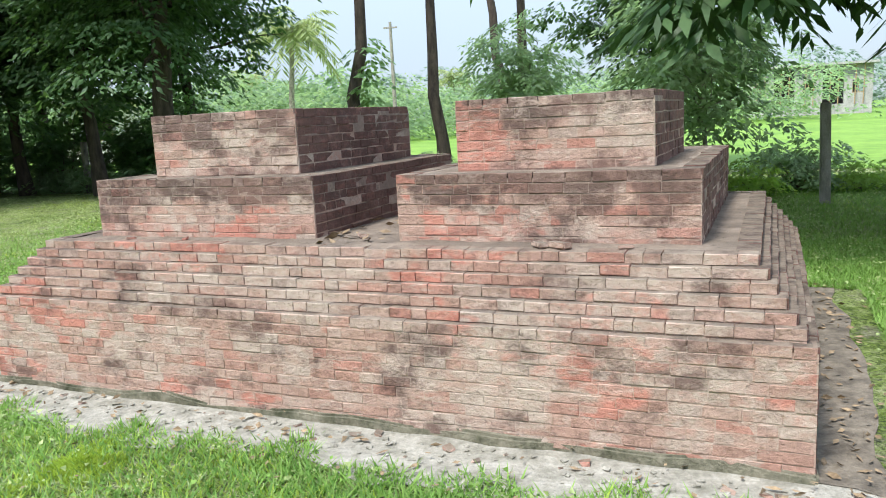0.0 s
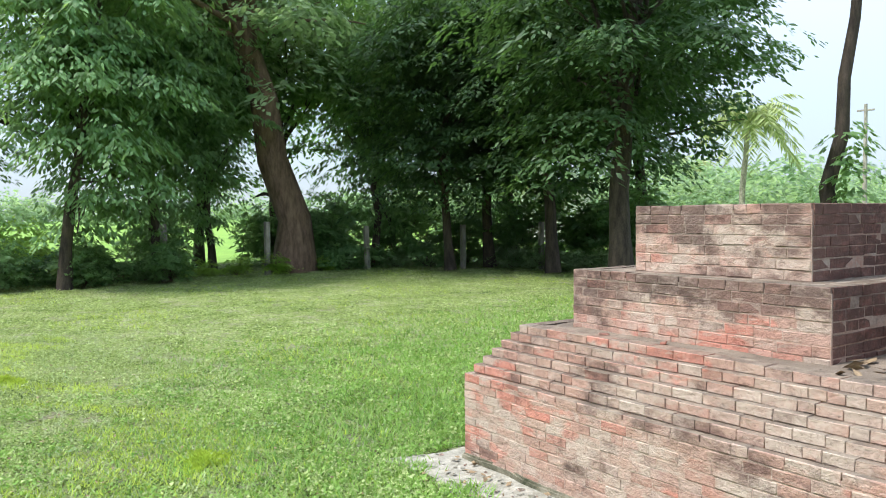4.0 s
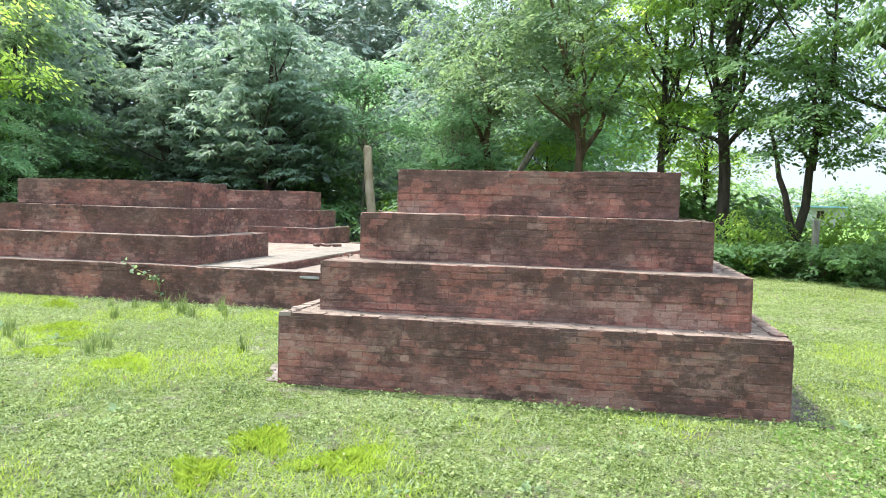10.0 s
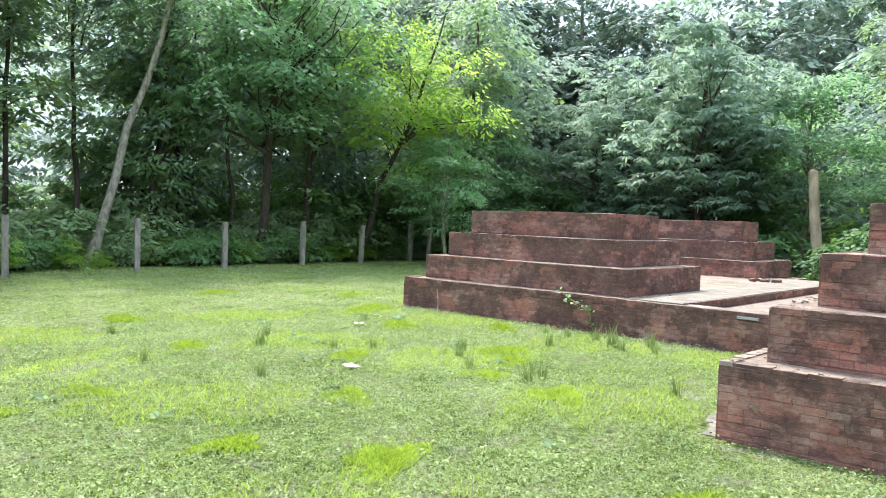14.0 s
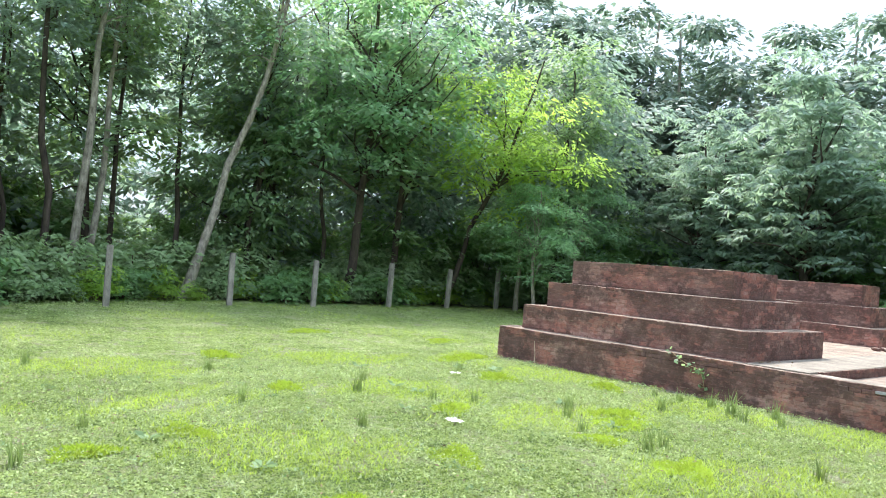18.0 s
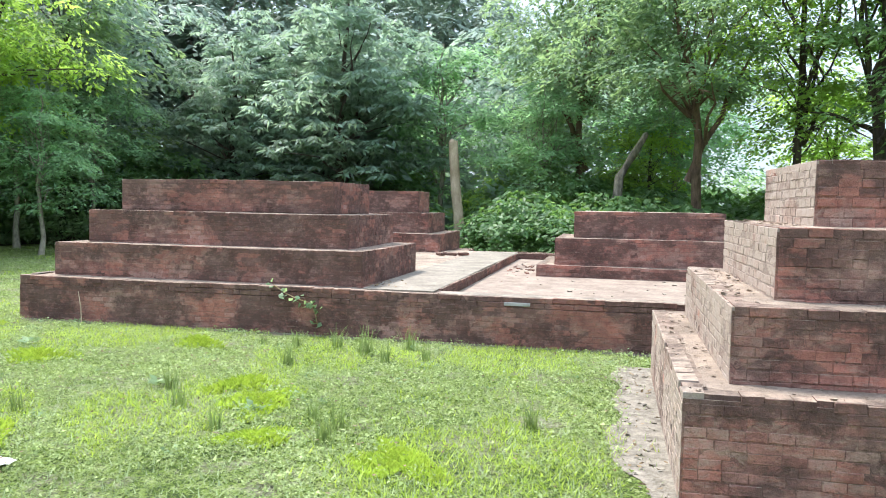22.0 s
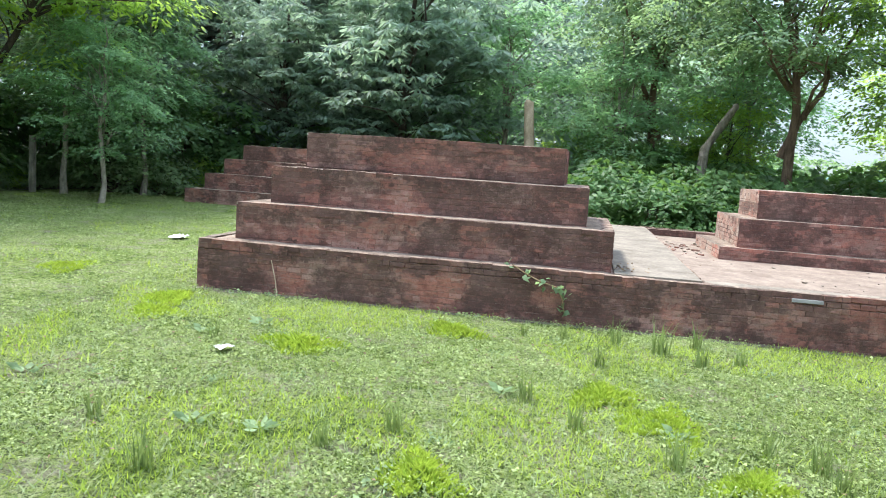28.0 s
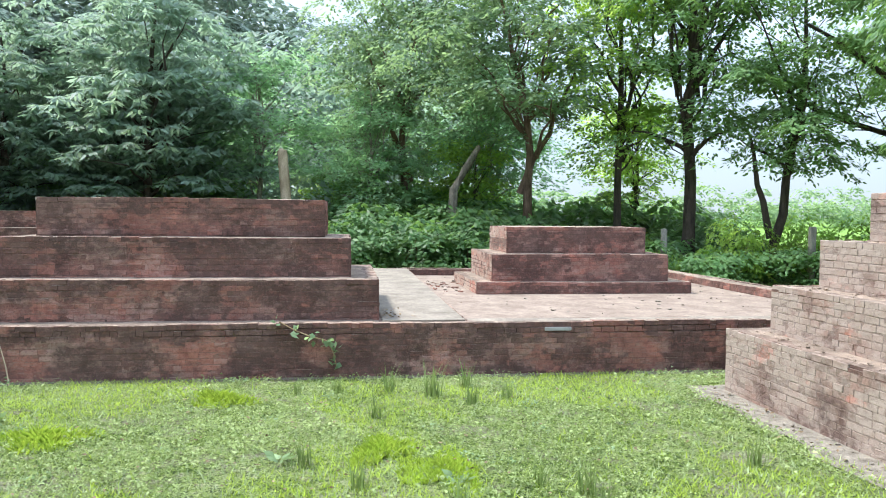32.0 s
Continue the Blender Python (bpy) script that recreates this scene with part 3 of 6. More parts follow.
def cap(owner, x0, x1, y0, y1, z, mat, seed):
    """A ragged skin of old mortar and dust on a ledge."""
    nx, ny = max(3, int((x1 - x0) / 0.09)), max(3, int((y1 - y0) / 0.09))
    gx, gy = np.meshgrid(np.linspace(x0, x1, nx), np.linspace(y0, y1, ny), indexing="ij")
    gz = np.array([[noise.noise(Vector((a * 5, b * 5, seed))) * 0.007 + noise.noise(Vector((a * 17, b * 17, seed))) * 0.004 for a, b in zip(ra, rb)] for ra, rb in zip(gx, gy)])
    edge = np.minimum(np.minimum(gx - x0, x1 - gx), np.minimum(gy - y0, y1 - gy))
    gz = z + 0.002 + gz - np.clip(0.03 - edge, 0, 0.03) * 0.35
    v = np.stack([gx, gy, gz], -1).reshape(-1, 3)
    i, j = np.meshgrid(np.arange(nx - 1), np.arange(ny - 1), indexing="ij")
    f = np.stack([i * ny + j, (i + 1) * ny + j, (i + 1) * ny + j + 1, i * ny + j + 1], -1).reshape(-1, 4)
    return part("top_bedding", mesh_of("top_bedding", v, f, [mat], True), owner, "crumbling mortar bedding on the ledge")


def tier(owner, masonry, x0, x1, y0, y1, z0, z1, mortar, joint, seed, singles=None, gaps=None):
    """One step of a monument. Bricks hang from its top, so that the top course is whole."""
    courses = max(1, math.ceil((z1 - z0) / COURSE - 0.25))
    top_core(owner, x0, x1, y0, y1, z0 - 0.02, z1, joint)
    masonry.round(x0, x1, y0, y1, z1 - courses * COURSE, courses, singles, gaps)
    cap(owner, x0 + 0.085, x1 - 0.085, y0 + 0.085, y1 - 0.085, z1 - 0.004, mortar, seed)


# monument with two blocks on a stepped base, turned against the others
A_TURN = radians(-11)
A_PIVOT = Vector((-3.745, 3.34, 0))
shrine = thing("brick_monument", "pinkish brick monument with stepped base and two blocks", "monument", Matrix.Translation(A_PIVOT) @ Matrix.Rotation(A_TURN, 4, "Z") @ Matrix.Translation((3.73, -3.42, 0)), "brick monuments")
# sides other than south are near black: algae, plus their shade in the colour
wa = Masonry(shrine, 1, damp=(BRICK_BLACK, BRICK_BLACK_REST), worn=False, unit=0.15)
ax0, ax1, ay0, ay1 = -3.73, 0.83, 3.43, 6.52
tier(shrine, wa, ax0, ax1, ay0, ay1, 0.0, 0.555, MORTAR_PALE, JOINT_PALE, 1, {"south": (2.5, 9)})
for i in range(6):
    d, z = 0.045 * (i + 1), 0.555 + 0.049 * i
    core(shrine, ax0 + d * 0.8, ax1 - d * 0.8, ay0 + d, ay1 - d, z - 0.01, z + 0.049 - 0.012, JOINT_PALE, back=0.007)
    wa.round(ax0 + d * 0.8, ax1 - d * 0.8, ay0 + d, ay1 - d, z + 0.001, 1, {"south": (2.2, 9)}, {"south": ((0, 2.28, 2.42),) if i == 5 else ()}, 0.95)
PLAT = 0.85
cap(shrine, ax0 + 0.24, ax1 - 0.24, ay0 + 0.3, ay1 - 0.3, PLAT - 0.006, MORTAR_PALE, 9)
tier(shrine, wa, -3.287, -1.68, 3.94, 5.96, PLAT, 1.2, MORTAR_PALE, JOINT_PALE, 2)
tier(shrine, wa, -1.165, 0.368, 3.94, 6.07, PLAT, 1.197, MORTAR_PALE, JOINT_PALE, 3, {"south": (0, 9)})
tier(shrine, wa, -2.935, -1.863, 4.10, 5.61, 1.2, 1.578, MORTAR_PALE, JOINT_PALE, 4)
tier(shrine, wa, -0.876, 0.142, 4.10, 5.365, 1.197, 1.562, MORTAR_PALE, JOINT_PALE, 5, {"south": (0, 9)})
part("plinth", box_mesh("plinth", ax0 - 0.015, ax1 + 0.015, ay0 - 0.015, ay1 + 0.015, -0.1, 0.05, CEMENT, 0.012, 0.035, 30), shrine, "mossy cement footing")
wa.close()

# pyramid of four steps
stupa = thing("stepped_brick_monument", "dark weathered four-tier brick monument on the lawn", "monument", group="brick monuments")
wb = Masonry(stupa, 2, (BRICK_BLEACHED, BRICK_BLEACHED_REST))
tier(stupa, wb, -10.41, -7.315, -2.966, 0.825, 0.0, 0.57, MORTAR_DARK, JOINT_DARK, 11, {"east": (0, 2.2), "south": (2.0, 9)},
     {"east": ((10, 0.06, 0.24), (10, 3.3, 3.8), (9, 3.42, 3.6), (10, 2.2, 2.35)), "north": ((10, 0.0, 0.22),), "south": ((10, 2.9, 3.0), (10, 1.6, 1.75))})
tier(stupa, wb, -10.115, -7.568, -2.72, 0.587, 0.57, 0.975, MORTAR_DARK, JOINT_DARK, 12, {"east": (0, 1.0)})
tier(stupa, wb, -9.83, -7.828, -2.474, 0.341, 0.975, 1.37, MORTAR_DARK, JOINT_DARK, 13, {"east": (0, 0.8)})
tier(stupa, wb, -9.56, -8.1, -2.233, 0.101, 1.37, 1.746, MORTAR_DARK, JOINT_DARK, 14)
for x0, x1, y0, z0, z1 in ((-10.41, -7.315, -2.966, -0.02, 0.51), (-10.115, -7.568, -2.72, 0.57, 0.915), (-9.83, -7.828, -2.474, 0.975, 1.31), (-9.56, -8.1, -2.233, 1.37, 1.686)):
    part("pointing", box_mesh("pointing", x0 + 0.006, x1 - 0.006, y0 + 0.0015, y0 + 0.03, z0, z1, JOINT_BLEACHED), stupa, "pale lime mortar washed over the joints")
wb.close()

# long platform with its pyramid, walk and low floor
terrace = thing("brick_terrace", "long low brick terrace with a tiered pyramid and sunken floor", "monument", group="brick monuments")
wc = Masonry(terrace, 3, damp=(BRICK_STAINED, BRICK_STAINED_REST))
TX0, TX1, TY0, TY1, TOP, LOW = -18.85, -11.26, -10.235, 0.05, 0.52, 0.4
courses_c = 10
z_c = TOP - courses_c * COURSE
wc.round(TX0, TX1, TY0, TY1, z_c, courses_c, {"east": (3.0, 7.6)}, {"east": ((9, 5.78, 6.15), (8, 5.85, 6.08))})
core(terrace, TX0, TX1, TY0, TY1, -0.02, LOW - 0.012, JOINT_DARK)
core(terrace, TX0, TX1 - 0.012, TY0, -5.15, LOW - 0.02, TOP - 0.012, JOINT_DARK)
core(terrace, -11.6, TX1 - 0.012, -5.15, TY1, LOW - 0.02, TOP - 0.012, JOINT_DARK)
part("patched_brick", box_mesh("patched_brick", -11.335, -11.25, -4.4, -4.13, TOP - 2 * COURSE + 0.012, TOP - COURSE - 0.008, WHITEWASH, 0.004), terrace, "pale cement patch in the wall")
core(terrace, TX0, TX1, -0.3, TY1, LOW - 0.02, TOP - 0.012, JOINT_DARK)
core(terrace, TX0, TX0 + 0.35, -5.15, -0.3, LOW - 0.02, TOP - 0.012, JOINT_DARK)
wc.face((-11.6, -5.15), (-1, 0), 7.0, TOP - 2 * COURSE, 2)
wc.face((-18.5, -0.3), (1, 0), 6.9, TOP - 2 * COURSE, 2)
wc.face((-18.5, -5.15), (0, 1), 4.85, TOP - 2 * COURSE, 2)
cap(terrace, TX0 + 0.03, TX1 - 0.085, TY0 + 0.085, -6.0, TOP - 0.004, MORTAR_DARK, 21)
part("walk_slab", box_mesh("walk_slab", -18.6, -11.36, -5.98, -5.17, TOP - 0.02, TOP + 0.006, SLAB, 0.004, 0.004, 3), terrace, "pale cement walk beside the pyramid")
cap(terrace, -11.58, TX1 - 0.085, -5.13, TY1 - 0.03, TOP - 0.004, SLAB, 22)
cap(terrace, -18.5, -11.6, -0.29, TY1 - 0.03, TOP - 0.004, MORTAR_DARK, 23)
part("sunken_floor", box_mesh("sunken_floor", -18.49, -11.61, -5.14, -0.31, LOW - 0.02, LOW, FLOOR_DUST, 0.0, 0.003, 12), terrace, "dusty pinkish brick paved floor")
tier(terrace, wc, -13.80, -11.49, -9.931, -6.01, TOP, 0.915, MORTAR_DARK, JOINT_DARK, 24, {"east": (1.8, 9)})
tier(terrace, wc, -13.59, -11.77, -9.67, -6.282, 0.915, 1.31, MORTAR_DARK, JOINT_DARK, 25, {"east": (2.0, 9)})
tier(terrace, wc, -13.345, -12.018, -9.38, -6.549, 1.31, 1.70, MORTAR_DARK, JOINT_DARK, 26)
wc.close()

# small pyramid on the low floor
votive = thing("small_brick_monument", "small three-tier brick monument on the sunken terrace floor", "monument", group="brick monuments")
ws = Masonry(votive, 4, damp=(BRICK_STAINED, BRICK_STAINED_REST))
tier(votive, ws, -17.2, -14.945, -4.446, -1.146, LOW, 0.578, MORTAR_DARK, JOINT_DARK, 31, {"east": (0, 9)})
tier(votive, ws, -16.95, -15.1, -4.19, -1.455, 0.578, 0.984, MORTAR_DARK, JOINT_DARK, 32, {"east": (0, 9)})
tier(votive, ws, -16.7, -15.338, -3.923, -1.726, 0.984, 1.387, MORTAR_DARK, JOINT_DARK, 33, {"east": (0, 9)})
ws.close()


def far_pyramid(label, x1, y0, y1, tops, depth, step, seed):
    ob = thing("stepped_brick_monument", label, "monument", group="brick monuments")
    w = Masonry(ob, seed, damp=(BRICK_STAINED, BRICK_STAINED_REST))
    z = 0.0
    for i, top in enumerate(tops):
        d = step * i
        tier(ob, w, x1 - depth + d, x1 - d, y0 + d, y1 - d, z, top, MORTAR_DARK, JOINT_DARK, seed * 10 + i)
        z = top
    w.close()


far_pyramid("dark tiered brick monument standing behind the terrace", -17.6, -11.1, -6.35, (0.48, 0.875, 1.27, 1.70), 2.6, 0.28, 5)
far_pyramid("dark tiered brick monument at the forest edge", -22.3, -16.55, -11.9, (0.37, 0.78, 1.18, 1.57), 3.4, 0.36, 6)

# bare earth along the walls
ca, sa = math.cos(A_TURN), math.sin(A_TURN)


def a_place(x, y):
    v = Matrix.Rotation(A_TURN, 3, "Z") @ Vector((x + 3.73, y - 3.42, 0))
    return (A_PIVOT.x + v.x, A_PIVOT.y + v.y)


outline_sheet("sand_strip", [a_place(-4.0, 3.0), a_place(-1.0, 2.98), a_place(1.6, 2.75), a_place(1.9, 3.6), a_place(0.7, 3.7), a_place(-3.9, 3.7)], 0.006, SAND, "pale trampled sandy earth along the monument", "ground", 0.14)
outline_sheet("soil_strip", [a_place(0.7, 3.45), a_place(1.1, 3.4), a_place(1.15, 5.0), a_place(1.05, 6.9), a_place(0.7, 6.9)], 0.010, SOIL, "dark damp earth beside the monument", "ground", 0.12)
outline_sheet("earth_strip", [(-10.6, -3.26), (-8.4, -3.3), (-7.75, -3.24), (-7.36, -3.08), (-7.33, -2.8), (-10.6, -2.8)], 0.006, EARTH, "pale dry earth along the stepped monument", "ground", 0.1)
outline_sheet("earth_strip", [(-10.6, 0.7), (-7.4, 0.7), (-7.2, 1.1), (-8.5, 1.15), (-10.6, 1.05)], 0.006, SOIL, "dark earth along the stepped monument", "ground", 0.1)

outline_sheet("earth_strip", [(-11.3, -10.2), (-11.13, -10.2), (-11.15, -5.0), (-11.12, -0.1), (-11.3, -0.1)], 0.006, SOIL, "dark damp earth along the terrace wall", "ground", 0.06)


# ---- plants ----
def leaf_arrays(rng, centres, outs, length, width, droop, spread, facing=None, loose=0.6):
    """Many leaves, each a folded diamond. centres, outs: n x 3, where each leaf grows and which way; facing: n x 3, what its upper side looks towards."""
    n = len(centres)
    d = outs + rng.normal(0, spread, (n, 3))
    d[:, 2] -= droop
    d /= np.linalg.norm(d, axis=1)[:, None] + 1e-9
    up = (np.array([0, 0, 1.0]) if facing is None else facing) + rng.normal(0, loose, (n, 3))
    side = np.cross(d, up)
    side /= np.linalg.norm(side, axis=1)[:, None] + 1e-9
    nor = np.cross(side, d)
    ln = (length * rng.uniform(0.6, 1.25, n))[:, None]
    wd = (width * rng.uniform(0.7, 1.2, n))[:, None]
    base, tip = centres, centres + d * ln - np.array([0, 0, 1.0]) * ln * 0.12
    mid = centres + d * ln * 0.45
    left, right = mid + side * wd * 0.5 - nor * wd * 0.12, mid - side * wd * 0.5 - nor * wd * 0.12
    v = np.stack([base, right, tip, left], 1).reshape(-1, 3)
    f = np.arange(4 * n).reshape(-1, 4)
    return v, f


def in_ball(rng, n, power=0.5):
    d = rng.normal(0, 1, (n, 3))
    d /= np.linalg.norm(d, axis=1)[:, None]
    return d, rng.uniform(0, 1, n)[:, None] ** power


def crown_arrays(rng, clumps, radius, per, length, width, droop, sprays=9, flat=0.55, rosette=False):
    """Boughs like shallow domes: sprays of leaves on the upper side of each clump, gaps and dark hollows beneath."""
    centres, outs, faces = [], [], []
    for c in clumps:
        r = radius * rng.uniform(0.6, 1.3)
        d, q = in_ball(rng, sprays, 0.25)
        d[:, 2] = np.where(rng.uniform(0, 1, sprays) < 0.8, np.abs(d[:, 2]), d[:, 2])
        tips = c + d * (0.45 + 0.5 * q) * r * np.array([1, 1, flat])
        k = max(2, per // sprays)
        for t, dd in zip(tips, d):
            if rosette:
                a = rng.uniform(0, 6.28) + np.arange(k) * 6.283 / k
                out = np.stack([np.cos(a), np.sin(a), np.full(k, -0.12)], -1)
                centres.append(t + out * 0.05)
                outs.append(out + np.array([dd[0], dd[1], 0]) * 0.35)
                faces.append(np.repeat((dd * 0.3 + np.array([0, 0, 0.9]))[None], k, 0))
                continue
            ahead = np.array([dd[0], dd[1], -0.15])
            ahead /= np.linalg.norm(ahead) + 1e-9
            across = np.array([-ahead[1], ahead[0], 0.0])
            s = rng.uniform(0, 1, (k, 1))
            w = rng.normal(0, 0.2, (k, 1))
            p = t + (ahead * s * 0.62 + across * w) * r - np.array([0, 0, 1]) * (s * s * 0.3 + np.abs(w) * 0.25) * r
            centres.append(p + rng.normal(0, 0.03, (k, 3)) * r)
            outs.append(ahead * 0.7 + across * np.sign(w) * 0.8)
            faces.append(np.repeat((dd * 0.55 + np.array([0, 0, 0.75]))[None], k, 0))
    return leaf_arrays(rng, np.concatenate(centres), np.concatenate(outs), length, width, droop, 0.22, np.concatenate(faces), 0.3)


def bent(rng, a, b, n=6, sway=0.08, sag=0.0):
    """Points of a crooked limb from a to b."""
    a, b = np.array(a, float), np.array(b, float)
    t = np.linspace(0, 1, n)[:, None]
    p = a + (b - a) * t
    s = np.linalg.norm(b - a) * sway
    wob = np.cumsum(rng.normal(0, s / 2, (n, 3)), axis=0)
    wob -= t * wob[-1]
    p += wob * np.array([1, 1, 0.4])
    p[:, 2] += np.sin(np.pi * t[:, 0]) * sag
    return p


def make_tree(seed, height, trunk_r, bole, crown_r, crown_h, clumps, per, leaf, droop, bark, leaves, label, lean=(0, 0), radius=0.7, limbs=9, low=None, flat=0.5, sway=0.025, fork=None, rosette=0):
    """A tree at the origin: trunk with limbs, and a crown of leaf sprays. bole: height of the first limbs."""
    rng = np.random.default_rng(seed)
    top = np.array([lean[0], lean[1], height * 0.86])
    ob = thing("tree", label, "tree", group="trees")
    spine = bent(rng, (0, 0, -0.1), top, 10, sway)
    rad = trunk_r * (1 - 0.8 * np.linspace(0, 1, 10) ** 1.1)
    rad[0] *= 1.35
    pieces = [tube_arrays(spine, rad, 10)]
    if fork:
        z, reach = fork
        base = np.array([np.interp(z, spine[:, 2], spine[:, j]) for j in range(3)])
        pieces.append(tube_arrays(bent(rng, base, base + np.array(reach), 7, 0.05), np.interp(z, spine[:, 2], rad) * np.linspace(0.85, 0.3, 7), 8))
    centre = np.array([lean[0] * 0.7, lean[1] * 0.7, (low if low is not None else bole) + crown_h / 2])
    d, q = in_ball(rng, clumps, 0.42)
    cl = centre + d * q * np.array([crown_r, crown_r, crown_h / 2]) * rng.uniform(0.75, 1.15, (clumps, 1))
    order = rng.permutation(clumps)[:limbs * 2]
    for i, k in enumerate(order):
        z = np.clip(bole + (cl[k][2] - bole) * rng.uniform(0.25, 0.7), bole, height * 0.8)
        at = np.array([np.interp(z, spine[:, 2], spine[:, j]) for j in range(3)])
        r0 = np.interp(z, spine[:, 2], rad) * (0.55 if i < limbs else 0.3)
        p = bent(rng, at, cl[k], 6, 0.1, 0.15)
        pieces.append(tube_arrays(p, r0 * np.linspace(1, 0.18, 6), 6))
        if i < limbs:
            for _ in range(2):
                s = p[rng.integers(2, 5)]
                j = int(np.argmin(np.linalg.norm(cl - s, axis=1) + rng.uniform(0, 1.2, clumps)))
                pieces.append(tube_arrays(bent(rng, s, cl[j], 5, 0.1), r0 * 0.4 * np.linspace(1, 0.2, 5), 5))
    part("trunk", mesh_of("trunk", *join_arrays(pieces), [bark], True), ob)
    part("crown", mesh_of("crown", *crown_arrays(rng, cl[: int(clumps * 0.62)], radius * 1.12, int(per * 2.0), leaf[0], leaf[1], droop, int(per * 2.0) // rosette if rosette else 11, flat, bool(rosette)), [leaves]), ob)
    return ob


def make_bush(seed, wide, high, clumps, per, leaf, leaves, label, name="bush"):
    rng = np.random.default_rng(seed)
    ob = thing(name, label, "bush", group="undergrowth")
    d, q = in_ball(rng, clumps, 0.5)
    cl = np.array([0, 0, high * 0.42]) + d * q * np.array([wide / 2, wide / 2, high * 0.45])
    cl[:, 2] = np.maximum(cl[:, 2], 0.12)
    stems = [tube_arrays(bent(rng, (rng.normal(0, 0.12), rng.normal(0, 0.12), -0.05), c, 5, 0.08), 0.018 * np.linspace(1, 0.25, 5), 5) for c in cl[: max(4, clumps // 3)]]
    part("branchwork", mesh_of("branchwork", *join_arrays(stems), [BARK_BROWN], True), ob)
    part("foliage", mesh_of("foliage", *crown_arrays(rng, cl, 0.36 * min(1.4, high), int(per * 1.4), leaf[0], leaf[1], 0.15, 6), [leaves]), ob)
    return ob


def at(x, y, turn=0.0, size=1.0, z=0.0, tall=1.0):
    return Matrix.Translation((x, y, z)) @ Matrix.Rotation(radians(turn), 4, "Z") @ Matrix.Diagonal((size, size, size * tall, 1))


def plant(model, spots):
    """Sets the model at the first spot and copies of it at the others."""
    for i, s in enumerate(spots):
        if i == 0:
            model.matrix_basis = at(*s)
        else:
            copy_thing(model, at(*s))


# forest: several kinds, each built once or twice and copied
forest_a = make_tree(1, 13, 0.16, 2.4, 3.3, 10.5, 130, 56, (0.33, 0.15), 0.35, BARK_DARK, LEAF_DEEP, "dark broad-leaved forest tree with dense crown", low=1.6, radius=0.95)
plant(forest_a, [(-14.5, -24.5, 20, 0.92), (-20.5, -25.5, 130, 1.1), (-26.0, -21.0, 250, 1.05), (-5.0, -26.5, 300, 0.98), (1.5, -24.5, 60, 0.88), (-30.5, -17.0, 10, 0.7), (-33.0, -11.0, 200, 0.6), (8.0, -22, 80, 1.0)])
forest_b = make_tree(2, 14, 0.13, 3.0, 3.0, 11.0, 135, 56, (0.26, 0.135), 0.1, BARK_DARK, LEAF_MID, "tall forest tree with feathery mid-green crown", low=2.0, radius=0.9)
plant(forest_b, [(-17.8, -22.2, 0), (-23.5, -19.5, 100, 0.8), (-30.5, -5.5, 140, 0.6), (-2.0, -23.6, 200, 0.85), (-8.8, -25, 310, 0.95), (4.5, -21, 70, 0.85)])
# dense tree with tiers of long compound leaves, behind the terrace
whorl = make_tree(3, 9.5, 0.17, 1.5, 3.1, 8.8, 150, 98, (0.3, 0.105), 0.3, BARK_DARK, LEAF_WHORL, "dense tree with long drooping compound leaves", low=0.3, radius=0.9, rosette=9)
plant(whorl, [(-26.4, -11.6, 0, 0.95), (-27.2, -16.0, 120, 0.85), (-29.4, -13.4, 60, 0.9)])
lime_tree = make_tree(4, 6.8, 0.09, 1.6, 1.9, 5.4, 85, 100, (0.14, 0.07), 0.05, BARK_PALE, LEAF_GLOW, "young lime-green tree with feathery leaves", low=1.0, radius=0.7, flat=0.35)
plant(lime_tree, [(-28.4, -9.0, 0, 1.15), (-27.5, -5.6, 80, 0.8), (-23.4, -18.4, 160, 0.75), (-28.8, -1.6, 240, 0.95), (-31.5, -1.2, 130, 1.1), (-19.9, -17.3, 200, 0.62), (-21.6, -19.6, 300, 0.8)])
yellow_tree = make_tree(33, 6.8, 0.09, 1.6, 1.9, 5.4, 75, 100, (0.14, 0.07), 0.05, BARK_DARK, LEAF_LIME, "young yellow-green tree lit from above at the fence", low=1.2, radius=0.7, flat=0.35)
plant(yellow_tree, [(-27.0, 2.7, 70, 0.9), (-27.6, -2.4, 120, 0.8)])
corner_tree = make_tree(5, 9.5, 0.11, 3.0, 2.5, 5.6, 70, 110, (0.17, 0.08), 0.25, BARK_DARK, LEAF_LIME, "spreading tree with sunlit yellow-green leaves", lean=(-0.7, 3.2), low=3.1, radius=0.85)
plant(corner_tree, [(-19.4, -20.9, 0, 1.0)])
broad_tree = make_tree(27, 12.5, 0.16, 3.0, 4.0, 9.0, 115, 90, (0.22, 0.105), 0.3, BARK_DARK, LEAF_GLOW, "broad forest-edge tree with boughs hanging over the fence", low=2.5, radius=1.0, limbs=12)
plant(broad_tree, [(-16.0, -21.6, 0, 1.0)])
grey_pole = make_tree(28, 12, 0.21, 4.6, 3.0, 7.0, 90, 90, (0.22, 0.1), 0.3, BARK_PALE, LEAF_MID, "pale grey-barked tree standing in the fence line", lean=(-0.5, 0.1), low=4.4, limbs=9, sway=0.012, fork=(4.0, (1.0, 0.2, 3.0)))
plant(grey_pole, [(0.12, -14.5, 0, 1.0)])
dense_edge = make_tree(6, 9.5, 0.14, 1.4, 2.8, 8.8, 150, 70, (0.29, 0.13), 0.4, BARK_DARK, LEAF_MID, "dense dark tree with leaves hanging down to the fence", low=0.6, radius=0.9)
